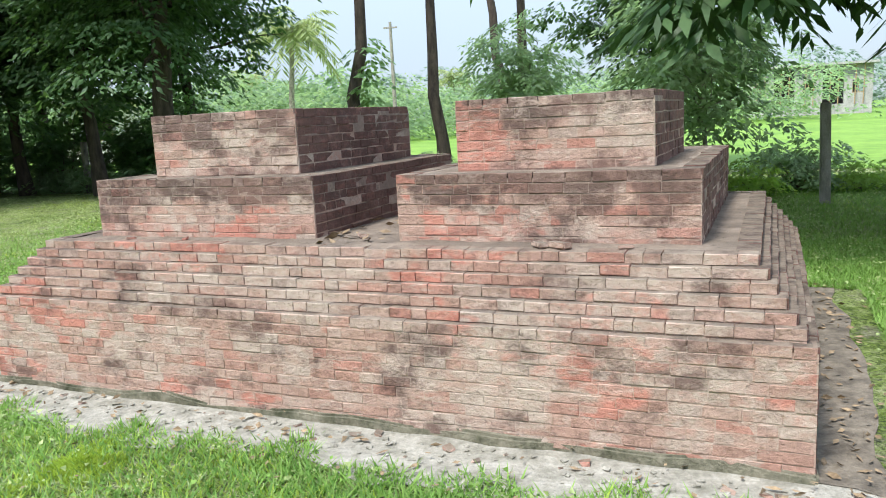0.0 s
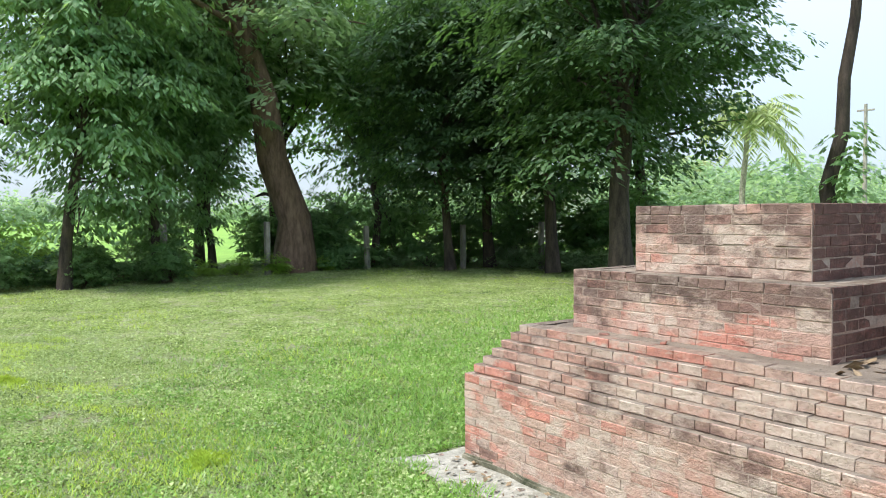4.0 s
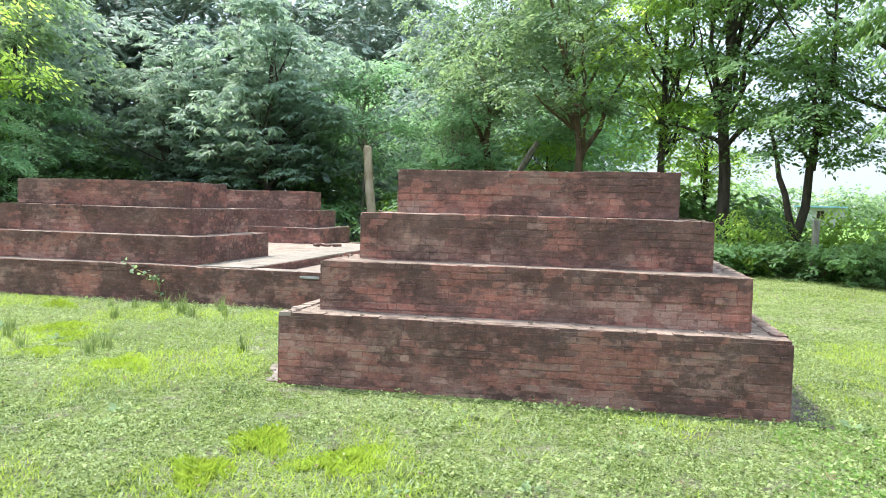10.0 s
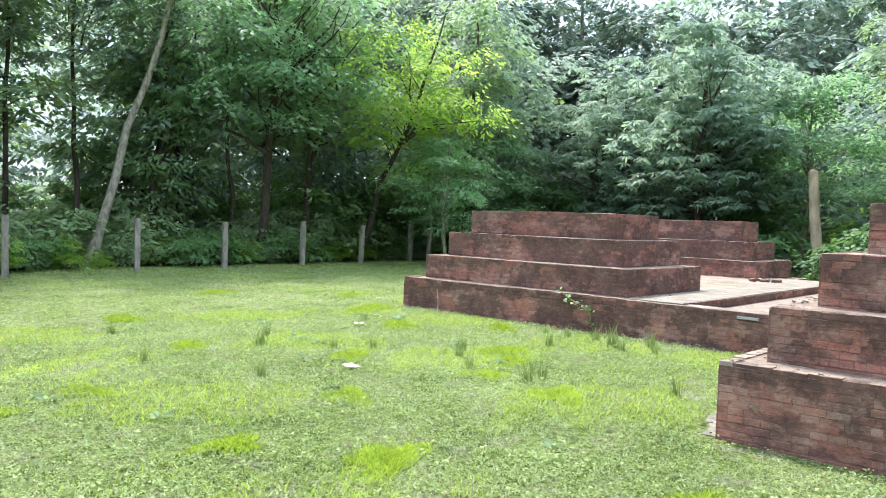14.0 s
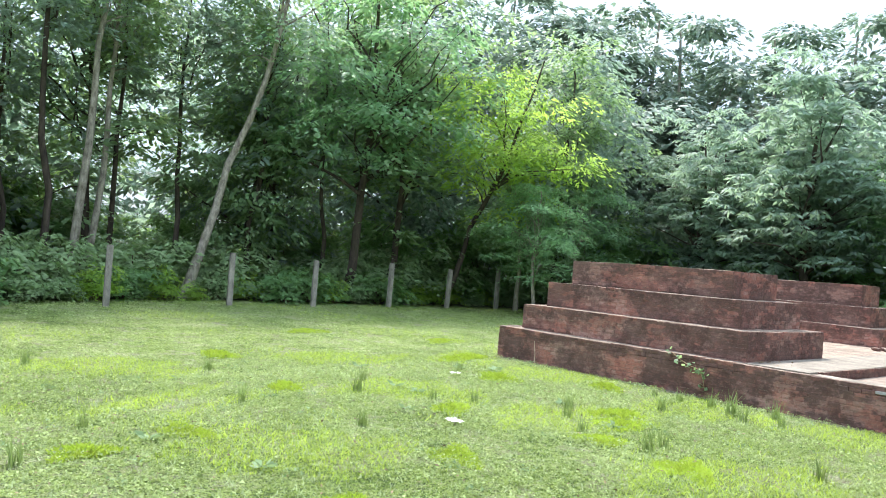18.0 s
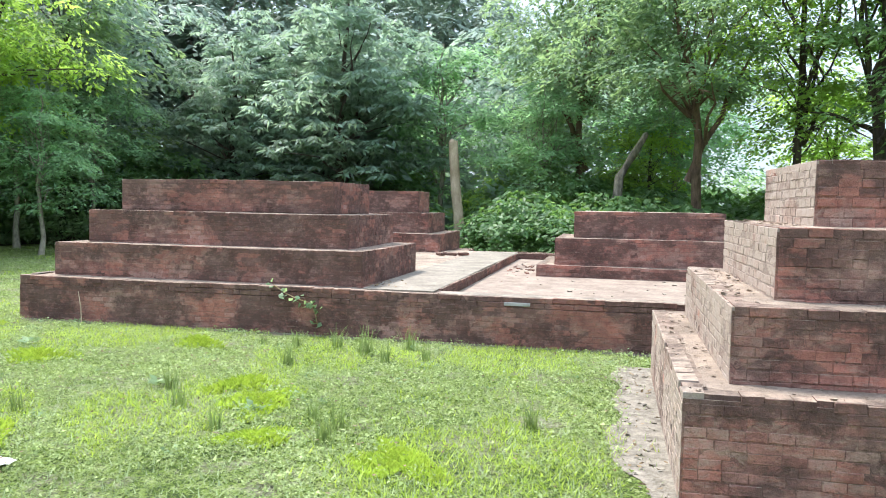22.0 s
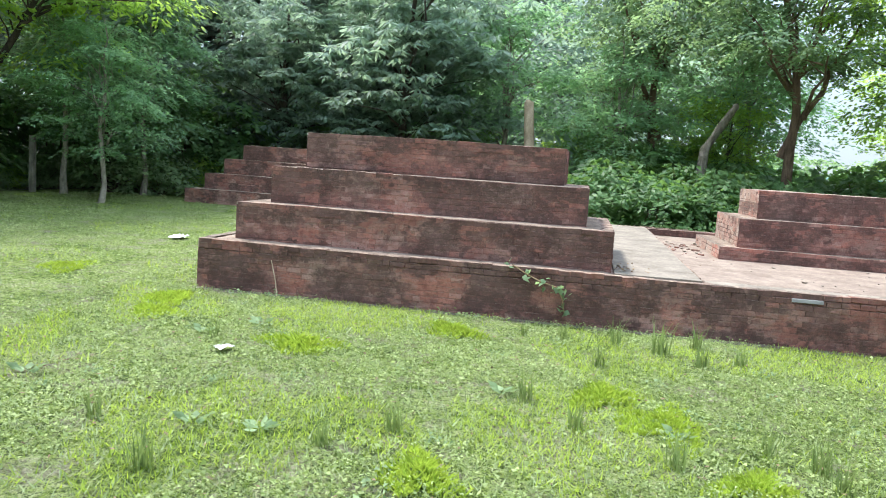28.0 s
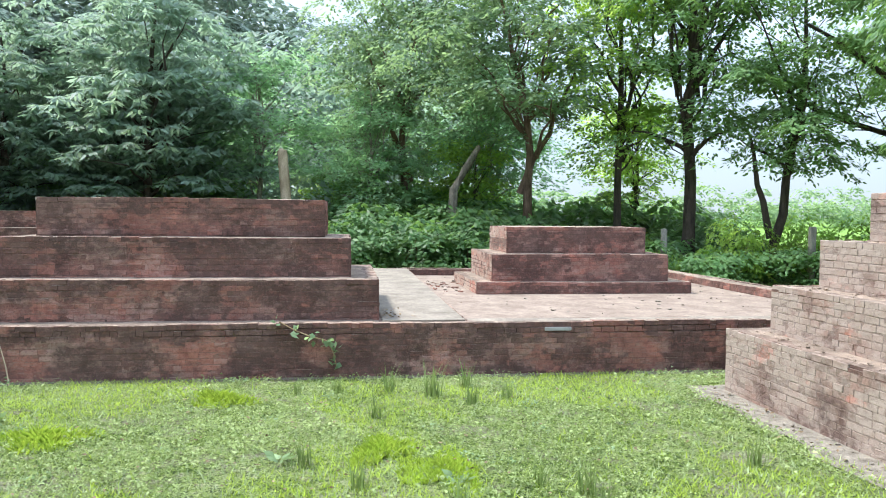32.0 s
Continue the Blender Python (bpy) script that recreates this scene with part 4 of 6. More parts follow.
plant(dense_edge, [(-13.2, -23.6, 140, 0.8), (0.9, -20.5, 30, 0.88), (-1.6, -22.2, 200, 0.78), (-3.4, -19.6, 60, 0.5)])

# slender pale trunks at the wood's edge
pale_tree = make_tree(7, 13, 0.12, 6.5, 1.7, 6.0, 45, 70, (0.18, 0.08), 0.2, BARK_PALE, LEAF_MID, "slender pale-barked tree with a high thin crown", lean=(-0.5, 0.2), low=6.5, limbs=6, sway=0.01)
plant(pale_tree, [(-7.55, -21.6, 0, 1.0), (-8.1, -22.1, 40, 0.85), (-5.0, -21.3, 250, 0.6)])
leaning_tree = make_tree(17, 13, 0.13, 6.5, 1.7, 6.0, 45, 70, (0.18, 0.08), 0.2, BARK_PALE, LEAF_MID, "grey-barked slender tree leaning over the fence", lean=(-2.6, 0.3), low=6.0, limbs=6, sway=0.012)
plant(leaning_tree, [(-10.35, -21.0, 0, 1.0), (-0.8, -19.6, 70, 1.0)])
dark_pole = make_tree(18, 13, 0.1, 5.5, 1.9, 7.0, 50, 70, (0.2, 0.09), 0.2, BARK_DARK, LEAF_DEEP, "slender dark-barked forest tree with a high crown", lean=(0.3, -0.3), low=5.5, limbs=6, sway=0.015)
plant(dark_pole, [(-6.9, -21.9, 0, 1.0), (-2.6, -20.9, 120, 0.75), (-10.9, -23.5, 300, 0.9), (-6.3, -23.5, 15, 0.8), (-9.2, -23.8, 95, 0.9), (-12.9, -22.5, 200, 0.9), (-15.3, -22.4, 20, 0.8), (-4.2, -22.6, 75, 0.9)])
# tall trees seen over the wood's western edge, haze painted into their leaf colour
hazy = make_tree(16, 14, 0.2, 4.0, 4.2, 10.5, 95, 90, (0.38, 0.18), 0.15, BARK_PALE, LEAF_HAZED, "tall distant tree, its green paled for haze", low=2.5, radius=1.25, limbs=8)
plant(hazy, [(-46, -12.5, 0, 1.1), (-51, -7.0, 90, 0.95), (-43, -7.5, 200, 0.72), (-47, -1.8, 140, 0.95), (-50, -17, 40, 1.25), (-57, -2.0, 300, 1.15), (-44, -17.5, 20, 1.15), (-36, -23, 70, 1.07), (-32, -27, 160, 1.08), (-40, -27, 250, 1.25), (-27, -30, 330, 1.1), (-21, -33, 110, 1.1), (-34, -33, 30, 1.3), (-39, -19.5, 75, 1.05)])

# trees along the west fence
vee = make_tree(8, 9.0, 0.16, 2.6, 3.2, 5.8, 150, 120, (0.145, 0.08), 0.15, BARK_BROWN, LEAF_DULL, "spreading tree with a crooked forked trunk", lean=(0.5, -1.6), low=3.4, radius=0.85, fork=(2.2, (0.1, 1.3, 3.4)))
plant(vee, [(-25.2, -0.65, 0, 1.0), (-28.2, -5.0, 200, 0.95, 0, 1.25)])
# tall_dark and side_tree take darker leaves: their backlit silhouette put into the colour
tall_dark = make_tree(9, 13, 0.16, 2.4, 2.3, 10.5, 140, 125, (0.135, 0.075), 0.25, BARK_DARK, LEAF_NORTH, "tall dark tree with foliage all along its trunk", low=2.0, limbs=14, sway=0.008)
plant(tall_dark, [(-23.2, 2.6, 0, 1.1)])
lime_pole = make_tree(26, 12, 0.12, 2.2, 1.9, 9.5, 100, 110, (0.14, 0.08), 0.2, BARK_DARK, LEAF_LIME, "slender dark-trunked tree with thin lime foliage", low=1.8, limbs=10, sway=0.008)
plant(lime_pole, [(-24.33, 1.18, 0, 1.0)])
side_tree = make_tree(10, 8.5, 0.12, 2.0, 2.4, 6.2, 110, 140, (0.13, 0.065), 0.25, BARK_DARK, LEAF_NORTH, "small forked tree beside the fence", lean=(0.3, 0.8), low=1.9, fork=(1.0, (0.0, -0.7, 2.4)))
plant(side_tree, [(-21.65, 4.08, 0, 1.05)])
mango = make_tree(11, 9.5, 0.14, 2.4, 1.95, 8.8, 170, 120, (0.175, 0.075), 0.8, BARK_DARK, LEAF_MANGO, "leafy tree with long hanging leaves down to the fence", lean=(0.0, 0.9), low=0.85, radius=0.78)
plant(mango, [(-18.1, 5.95, 0, 1.0), (-19.2, 8.9, 130, 0.95), (-18.4, 15.4, 60, 0.9), (-20.4, 11.0, 220, 0.8)])
giant = make_tree(12, 17, 0.5, 5.5, 5.2, 10.0, 140, 80, (0.27, 0.13), 0.3, BARK_BROWN, LEAF_MID, "huge old tree with a thick brown leaning trunk", lean=(-1.4, -2.0), low=4.2, radius=1.1, limbs=12)
plant(giant, [(-18.6, 12.3, 0, 1.0)])
north_tree = make_tree(13, 10, 0.17, 2.2, 3.1, 9.0, 140, 100, (0.22, 0.1), 0.4, BARK_DARK, LEAF_NORTH, "dark dense tree beside the fence", low=2.1, radius=0.9)
plant(north_tree, [(-20.5, 17.8, 300, 1.1), (-17.5, 20.5, 150, 1.15), (-23.0, 12.0, 20, 0.9), (-22.4, 9.9, 120, 0.85), (-22.0, 14.4, 250, 0.9)])
yard_tree = make_tree(34, 10, 0.17, 2.0, 3.2, 9.2, 200, 120, (0.2, 0.095), 0.4, BARK_DARK, LEAF_SHADE, "black-green dense tree in the northern fence line", low=1.7, radius=0.9)
plant(yard_tree, [(-12.6, 16.4, 90, 1.0), (-12.5, 21.0, 40, 1.1), (-15.4, 17.2, 200, 0.95), (1.3, 17.6, 260, 0.85), (-15.4, 15.4, 140, 0.8)])
shade_tree = make_tree(30, 11, 0.25, 2.9, 3.1, 8.2, 190, 150, (0.17, 0.075), 0.35, BARK_DARK, LEAF_SHADE, "dark shade tree with a thick black trunk", low=2.6, radius=0.95, limbs=12)
plant(shade_tree, [(-9.2, 14.0, 0, 1.0)])
young_tree = make_tree(31, 4.6, 0.05, 1.0, 1.2, 3.8, 70, 90, (0.16, 0.07), 0.3, BARK_PALE, LEAF_MID, "young tree with green feathery leaves at the fence", low=0.4, radius=0.6, limbs=6)
plant(young_tree, [(1.5, 12.9, 0, 0.95), (-2.2, 20.5, 40, 1.1)])
grey_tree = make_tree(14, 8.5, 0.19, 2.6, 4.1, 5.0, 200, 91, (0.3, 0.1), 0.7, BARK_GREY, LEAF_SHADE, "mango tree with grey trunk and dark hanging leaves", lean=(-0.5, 0.3), low=2.0, radius=0.8, sway=0.008, fork=(1.8, (0.8, 0.2, 2.6)))
plant(grey_tree, [(3.2, 8.5, 0, 1.0)])
bare_tree = make_tree(15, 9, 0.14, 5.5, 1.4, 4.0, 22, 60, (0.16, 0.07), 0.2, BARK_DARK, LEAF_MID, "slender dark trunk with few leaves", low=5.6, limbs=5)
plant(bare_tree, [(-5.1, 15.7, 0, 1.2), (-4.0, 18.0, 80, 1.0), (-3.5, 23.4, 160, 1.1), (-2.8, 23.6, 250, 1.15)])

rng_ivy = np.random.default_rng(19)
ivy_at = np.array([(0.1 * math.cos(k * 2.1), 0.1 * math.sin(k * 2.1), 1.2 + 0.11 * k) for k in range(14)])
part("ivy", mesh_of("ivy", *crown_arrays(rng_ivy, ivy_at, 0.28, 30, 0.13, 0.08, 0.4, 5), [LEAF_NORTH]), bare_tree, "dark ivy round the trunk")

limb_rng = np.random.default_rng(29)
for a_end, b_end, thick in (((-20.6, 8.6, 2.6), (-22.5, 4.8, 5.1), 0.09), ((-19.8, 8.2, 3.2), (-20.9, 4.4, 6.1), 0.1)):
    here = Vector((-18.6, 12.3, 0))
    mid = tuple((p + q) / 2 for p, q in zip(a_end, b_end))
    pieces = [tube_arrays(bent(limb_rng, Vector(a_end) - here, Vector(b_end) - here, 8, 0.05), np.linspace(thick, 0.04, 8), 7)]
    for k in range(4):
        p = Vector(mid) - here + Vector((0, -0.4 * k + 0.6, 0.3 * k - 0.4))
        pieces.append(tube_arrays(bent(limb_rng, p, p + Vector((limb_rng.normal(0, 0.5), -0.7, limb_rng.uniform(-0.2, 0.9))), 5, 0.08), np.linspace(0.03, 0.008, 5), 5))
    part("limb", mesh_of("limb", *join_arrays(pieces), [BARK_DARK], True), giant, "bare dark leaning limb")

# a dead stump, and the pale leaning trunk of a grey tree
def stump(label, points, radii, spot, wood=DEAD_WOOD):
    rng = np.random.default_rng(7)
    ob = thing("dead_trunk", label, "tree stump", Matrix.Translation(spot))
    v, f = tube_arrays(points, radii, 12)
    v += rng.normal(0, 0.008, v.shape)
    part("trunk", mesh_of("trunk", v, f, [wood], True), ob)
    part("broken_top", mesh_of("broken_top", *tube_arrays([points[-1], (points[-1][0] + 0.02, points[-1][1], points[-1][2] + 0.03), (points[-1][0] + 0.05, points[-1][1] + 0.03, points[-1][2] + 0.07)], [radii[-1], radii[-1] * 0.8, 0.01], 7), [wood]), ob)


stump("bare pale broken tree trunk without branches", [(0.1, 0.3, -0.1), (0.05, 0.17, 1.0), (0.0, 0.05, 2.0), (-0.03, -0.05, 3.3)], [0.2, 0.16, 0.15, 0.14], (-25.9, -8.05, 0))
stump("pale leaning tree trunk among the bushes", [(0, -0.2, -0.1), (0, -0.12, 1.2), (0, -0.05, 2.3), (0, 0.3, 2.9), (0, 0.65, 3.5)], [0.17, 0.15, 0.13, 0.11, 0.08], (-25.8, -3.2, 0), BARK_GREY)

# undergrowth
bush_a = make_bush(21, 1.9, 1.5, 36, 66, (0.135, 0.075), LEAF_BUSH, "broad-leaved bush growing at the fence")
bush_b = make_bush(22, 1.7, 1.2, 30, 64, (0.14, 0.075), LEAF_MANGO, "dull green bush growing at the fence")
bush_c = make_bush(23, 1.5, 1.5, 28, 64, (0.135, 0.075), LEAF_LIME, "sunlit lime-green bush at the forest edge")
bush_d = make_bush(32, 1.8, 1.4, 36, 66, (0.13, 0.08), LEAF_HEDGE, "dark broad-leaved bush behind the terrace")
rb = random.Random(5)
spots_a, spots_b, spots_c, spots_d = [], [], [], []
for i in range(34):
    x = 5.0 - i * 0.9
    y = np.interp(x, (-22, -10, -2, 6), (-21.1, -20.2, -17.2, -16.0))
    (spots_a, spots_a, spots_b, spots_c)[rb.randrange(4)].append((x, y - rb.uniform(0.0, 0.7), rb.uniform(0, 360), rb.uniform(0.5, 1.15)))
    spots_a.append((x + 0.4, y - rb.uniform(1.2, 2.2), rb.uniform(0, 360), rb.uniform(0.7, 2.0)))
for i in range(16):
    y = -19.5 + i * 1.15
    if -10.2 < y < -6.6:
        continue
    spots_a.append((-24.2 + rb.uniform(-0.5, 0.4) + (0.6 if y < -17.6 else -3.0 if y < -11 else 0), y, rb.uniform(0, 360), rb.uniform(1.0, 1.5)))
    (spots_b if rb.random() < 0.6 else spots_c).append((-25.4 + rb.uniform(-0.4, 0.4) - (2.4 if -17.6 < y < -11 else 0), y + 0.4, rb.uniform(0, 360), rb.uniform(1.2, 1.6)))
WEST = [(-22.9, -6.2, 1.1), (-23.6, -5.4, 1.3), (-22.6, -4.7, 1.1), (-23.8, -4.0, 1.4), (-22.8, -3.3, 1.15), (-23.9, -2.5, 1.3), (-22.5, -1.9, 1.0), (-24.4, -1.2, 1.1), (-22.4, 0.2, 0.9), (-23.6, 0.7, 1.1), (-22.6, 1.9, 0.95), (-24.0, 2.6, 1.1), (-22.4, 3.4, 0.9), (-23.6, 4.4, 1.0), (-22.2, 5.2, 0.8), (-25.2, -3.2, 1.5), (-25.4, -6.0, 1.5), (-25.6, -0.2, 1.2)]
for i, (x, y, s) in enumerate(WEST):
    (spots_c if i in (10, 12) else spots_b if i in (8, 11, 14) else spots_d).append((x, y, i * 77.0, s))
for i in range(22):
    y = 0.4 + i * 0.8
    x = np.interp(y, (0, 4, 8, 14, 18), (-20.6, -20.0, -18.4, -17.6, -16.0))
    (spots_b, spots_d, spots_c, spots_a)[rb.randrange(4)].append((x - rb.uniform(0.2, 0.9), y, rb.uniform(0, 360), rb.uniform(0.55, 0.85)))
for i in range(14):
    spots_a.append((-16.0 + i * 1.2, 17.6 - i * 0.12 + rb.uniform(0, 0.6), rb.uniform(0, 360), rb.uniform(0.6, 0.9)))
for i in range(11):
    (spots_c if i % 3 else spots_a).append((0.6 + i * 0.8, 12.6 + rb.uniform(-0.4, 0.6), rb.uniform(0, 360), rb.uniform(0.75, 1.0)))
spots_d += [(-26.5, -1.5, 10, 1.7), (-26.6, 1.5, 80, 1.6), (-27.6, 3.8, 140, 1.7), (-28.0, 1.0, 210, 1.9), (-27.4, -3.4, 60, 1.7), (-24.8, 3.6, 300, 1.3)]
spots_c += [(-20.9, 4.9, 50, 1.2, 0, 1.5), (-21.8, 6.6, 110, 1.5, 0, 1.4), (-20.4, 5.7, 200, 1.1, 0, 1.5), (-20.9, 2.7, 10, 1.3, 0, 1.6), (-21.4, 3.5, 290, 1.2, 0, 1.5), (-22.6, 5.6, 40, 1.5, 0, 1.5), (-26.9, 0.1, 20, 1.6), (-25.9, 2.8, 140, 1.5), (-28.4, 2.6, 70, 1.7), (-22.0, 3.2, 15, 0.8), (-21.4, 5.4, 75, 0.75), (-20.8, 2.4, 130, 0.7), (-23.8, 0.2, 100, 1.0), (-25.3, -4.3, 40, 1.35), (-25.0, -3.4, 100, 1.25), (-24.6, -4.8, 10, 1.0), (-22.2, 4.9, 60, 0.7), (-23.2, 3.4, 20, 0.9), (-22.9, 1.8, 80, 1.0), (-21.8, 1.2, 30, 1.0), (-21.6, 3.0, 90, 0.9), (-20.9, 0.2, 200, 0.8), (-22.6, 5.0, 10, 0.9), (-24.5, 0.8, 60, 1.1)]
thicket = make_bush(24, 3.2, 3.6, 90, 84, (0.165, 0.085), LEAF_MANGO, "tall green thicket filling the wood's edge")
plant(thicket, [(-28.4, -14.5, 0, 1.1), (-28.8, -11.0, 70, 1.0), (-28.2, -6.6, 140, 0.8), (-29.0, -3.4, 210, 0.6), (-33.0, -2.6, 0, 1.0), (-34.0, -0.6, 80, 0.7), (-31.0, -2.2, 20, 0.9), (-28.2, -4.6, 10, 0.95), (-30.0, -6.2, 75, 1.0), (-26.4, -2.4, 0, 0.6), (-26.2, -5.4, 200, 0.75), (-26.6, -18.6, 300, 1.2), (-22.6, -23.0, 100, 1.1), (-19.2, -23.8, 20, 1.0), (-15.6, -24.4, 150, 0.9)] + [(-11.8, -25.2, 220, 0.9), (-3.4, -24.6, 80, 1.0), (2.6, -21.6, 0, 1.0), (6.2, -19.6, 10, 1.0), (-5.6, -25.8, 33, 1.0), (-8.4, -26.4, 66, 1.0), (-1.0, -26.0, 200, 1.0), (-16.4, -28.5, 0, 0.5), (-5.0, -28.4, 10, 1.2), (-7.4, -29.4, 80, 1.3), (-25.2, -22.0, 0, 1.2), (-12.0, 19.2, 40, 0.8), (-13.6, 19.8, 10, 0.6), (-17.4, 18.4, 90, 0.65), (-22.6, 16.6, 170, 0.7), (-10.4, 18.6, 200, 0.5), (-15.4, 18.8, 100, 0.8), (-21.6, 13.6, 20, 0.6), (-20.2, 14.4, 140, 0.7), (-22.4, 10.2, 60, 0.55), (-19.8, 17.6, 100, 0.8), (-18.9, 4.9, 120, 0.36), (-18.0, 8.4, 200, 0.38), (-19.6, 7.2, 310, 0.36), (-18.3, 6.6, 80, 0.34)])
hazel = make_bush(25, 3.0, 4.2, 80, 80, (0.155, 0.08), LEAF_LIME, "tall sunlit yellow-green young trees beyond the fence")
plant(hazel, [(-31.0, -1.8, 10, 0.8), (-31.5, -5.0, 170, 0.95), (-29.6, -7.4, 60, 0.9), (-26.0, -0.6, 30, 0.42), (-24.6, 2.0, 100, 0.36), (-23.4, 4.4, 10, 0.34), (-26.4, 3.4, 160, 0.4), (-15.6, -27.0, 20, 0.6), (-17.4, -27.6, 80, 0.6), (-26.6, 2.0, 90, 0.5)])
plant(bush_a, spots_a)
plant(bush_b, spots_b)
plant(bush_c, spots_c)
plant(bush_d, spots_d)

# ---- fence posts ----
def make_post(height):
    bm = bmesh.new()
    vs = [bm.verts.new(v) for v in box_arrays(-0.065, 0.065, -0.065, 0.065, -0.2, height)]
    for f in BOX_FACES:
        bm.faces.new([vs[i] for i in f])
    bmesh.ops.bevel(bm, geom=bm.edges[:], offset=0.012, segments=2, affect="EDGES")
    for v in bm.verts:
        v.co += noise.noise_vector(v.co * 6) * 0.004
    ob = thing("fence_post", "weathered grey concrete fence post without wire", "fence post", group="fence posts")
    part("post", bm_mesh("post", bm, CONCRETE), ob)
    return ob


fence_post = make_post(1.4)
POSTS = [(1.35, -14.9), (0.7, -16.6), (4.2, -14.6), (-1.9, -15.9), (-4.65, -17.0), (-7.35, -17.9), (-10.7, -19.1), (-13.2, -19.2), (-16.25, -19.8), (-18.75, -19.95), (-21.4, -20.3),
         (-20.2, 4.2), (-18.5, 8.6), (-18.3, 11.4), (-17.6, 14.35), (-15.6, 16.3), (-13.6, 17.4), (-10.8, 17.3), (-7.6, 16.9), (2.95, 11.2), (0.2, 13.4), (6.0, 10.8), (-22.3, -1.2), (-21.4, 1.2)]
for i, (x, y) in enumerate(POSTS):
    m = at(x, y, rb.uniform(-15, 15), 1.0, 0, rb.uniform(0.9, 1.05)) @ Matrix.Rotation(radians(rb.gauss(0, 1.2)), 4, "X") @ Matrix.Rotation(radians(rb.gauss(0, 1.2)), 4, "Y")
    if i == 0:
        fence_post.matrix_basis = m
    else:
        copy_thing(fence_post, m)

# ---- grass ----
FOOT = [(-10.45, -7.28, -3.0, 0.86), (-18.9, -11.23, -10.27, 0.09), (-20.2, -17.6, -11.1, -6.35), (-25.7, -22.3, -16.55, -11.9)]


def lawn_blades(name, seed, count, xr, yr, high, wide, mat, label, keep=None):
    rng = np.random.default_rng(seed)
    p = np.stack([rng.uniform(*xr, count), rng.uniform(*yr, count)], -1)
    ok = np.ones(count, bool)
    for x0, x1, y0, y1 in FOOT:
        ok &= ~((p[:, 0] > x0) & (p[:, 0] < x1) & (p[:, 1] > y0) & (p[:, 1] < y1))
    # local place beside the turned monument, with its bare strips
    lx = (p[:, 0] - A_PIVOT.x) * ca + (p[:, 1] - A_PIVOT.y) * sa - 3.73
    ly = -(p[:, 0] - A_PIVOT.x) * sa + (p[:, 1] - A_PIVOT.y) * ca + 3.42
    wob = 0.1 * np.sin(lx * 5.3) * np.sin(lx * 2.1 + 1) + 0.07 * np.sin(lx * 13.0) + rng.normal(0, 0.05, count)
    ok &= ~((lx > -3.95) & (lx < 1.3) & (ly > 3.05 + wob) & (ly < 6.9))
    ok &= ~((p[:, 0] > -10.6) & (p[:, 0] < -7.1) & (p[:, 1] > -3.22) & (p[:, 1] < 1.05) & (rng.uniform(0, 1, count) < 0.9))
    if keep is not None:
        ok &= keep(p, rng)
    p = p[ok]
    n = len(p)
    a, lean = rng.uniform(0, 2 * np.pi, n), rng.uniform(0.35, 1.8, n)
    h = high * rng.uniform(0.5, 1.4, n)
    w = wide * rng.uniform(0.7, 1.3, n)
    base = np.stack([p[:, 0], p[:, 1], np.full(n, 0.0)], -1)
    side = np.stack([-np.sin(a), np.cos(a), np.zeros(n)], -1) * w[:, None] / 2
    tip = base + np.stack([np.cos(a) * h * lean, np.sin(a) * h * lean, h], -1)
    v = np.stack([base - side, base + side, tip], 1).reshape(-1, 3)
    return tagged(new(name, mesh_of(name, v, np.arange(3 * n).reshape(-1, 3), [mat])), label, "grass", kind="stuff")


def patches(scale, shift, level):
    def keep(p, rng):
        f = np.sin(p[:, 0] * scale + shift) + np.sin(p[:, 1] * scale * 1.3 + shift * 2) + np.sin((p[:, 0] + p[:, 1]) * scale * 0.7 + 1.7 * shift) + 0.6 * np.sin((p[:, 0] - p[:, 1] * 1.6) * scale * 2.3)
        return f + rng.normal(0, 0.2, len(p)) > level
    return keep


lawn_blades("lawn_grass", 31, 190000, (-11.4, 3.5), (-11, 4.0), 0.03, 0.007, GRASS, "short mown lawn grass blades")
lawn_blades("lush_grass", 34, 90000, (-21, 5), (-20, 16), 0.052, 0.012, GRASS_LUSH, "lush longer patches of bright green grass", patches(1.6, 2.1, 1.0))
lawn_blades("lawn_grass", 32, 170000, (-23.5, 5), (-20, 16), 0.035, 0.011, GRASS, "short mown lawn grass blades")
lawn_blades("lush_grass", 33, 300000, (-11.4, 3.0), (-11, 3.5), 0.037, 0.0078, GRASS_LUSH, "lush longer patches of bright green grass", patches(2.3, 0.6, 0.7))


def beside_monument(p, rng):
    """Thick along the sandy strip, thinning out over the lawn."""
    lx = (p[:, 0] - A_PIVOT.x) * ca + (p[:, 1] - A_PIVOT.y) * sa - 3.73
    ly = -(p[:, 0] - A_PIVOT.x) * sa + (p[:, 1] - A_PIVOT.y) * ca + 3.42
    out = np.hypot(np.maximum(np.abs(lx + 1.2) - 2.6, 0), np.maximum(3.0 - ly, 0)) + 0.25 * np.sin(lx * 2.7) + 0.2 * np.sin(ly * 3.9 + lx)
    return rng.uniform(0, 1, len(p)) < np.exp(-np.maximum(out, 0) / 0.75)


lawn_blades("lush_grass", 37, 440000, (-6.5, 4.2), (-0.8, 8.0), 0.045, 0.011, GRASS_DEEP, "lush longer grass beside the first monument", beside_monument)
# shade under the northern trees, laid on as darker blades that fade out
lawn_blades("lush_grass", 38, 150000, (-9.5, 5), (2.5, 15.5), 0.05, 0.016, GRASS_DEEP, "grass in a deeper green that stands for tree shade", lambda p, r: r.uniform(0, 1, len(p)) < np.clip((p[:, 0] + 9.5) / 4, 0, 1) * np.clip((p[:, 1] - 2.5) / 3, 0, 1))


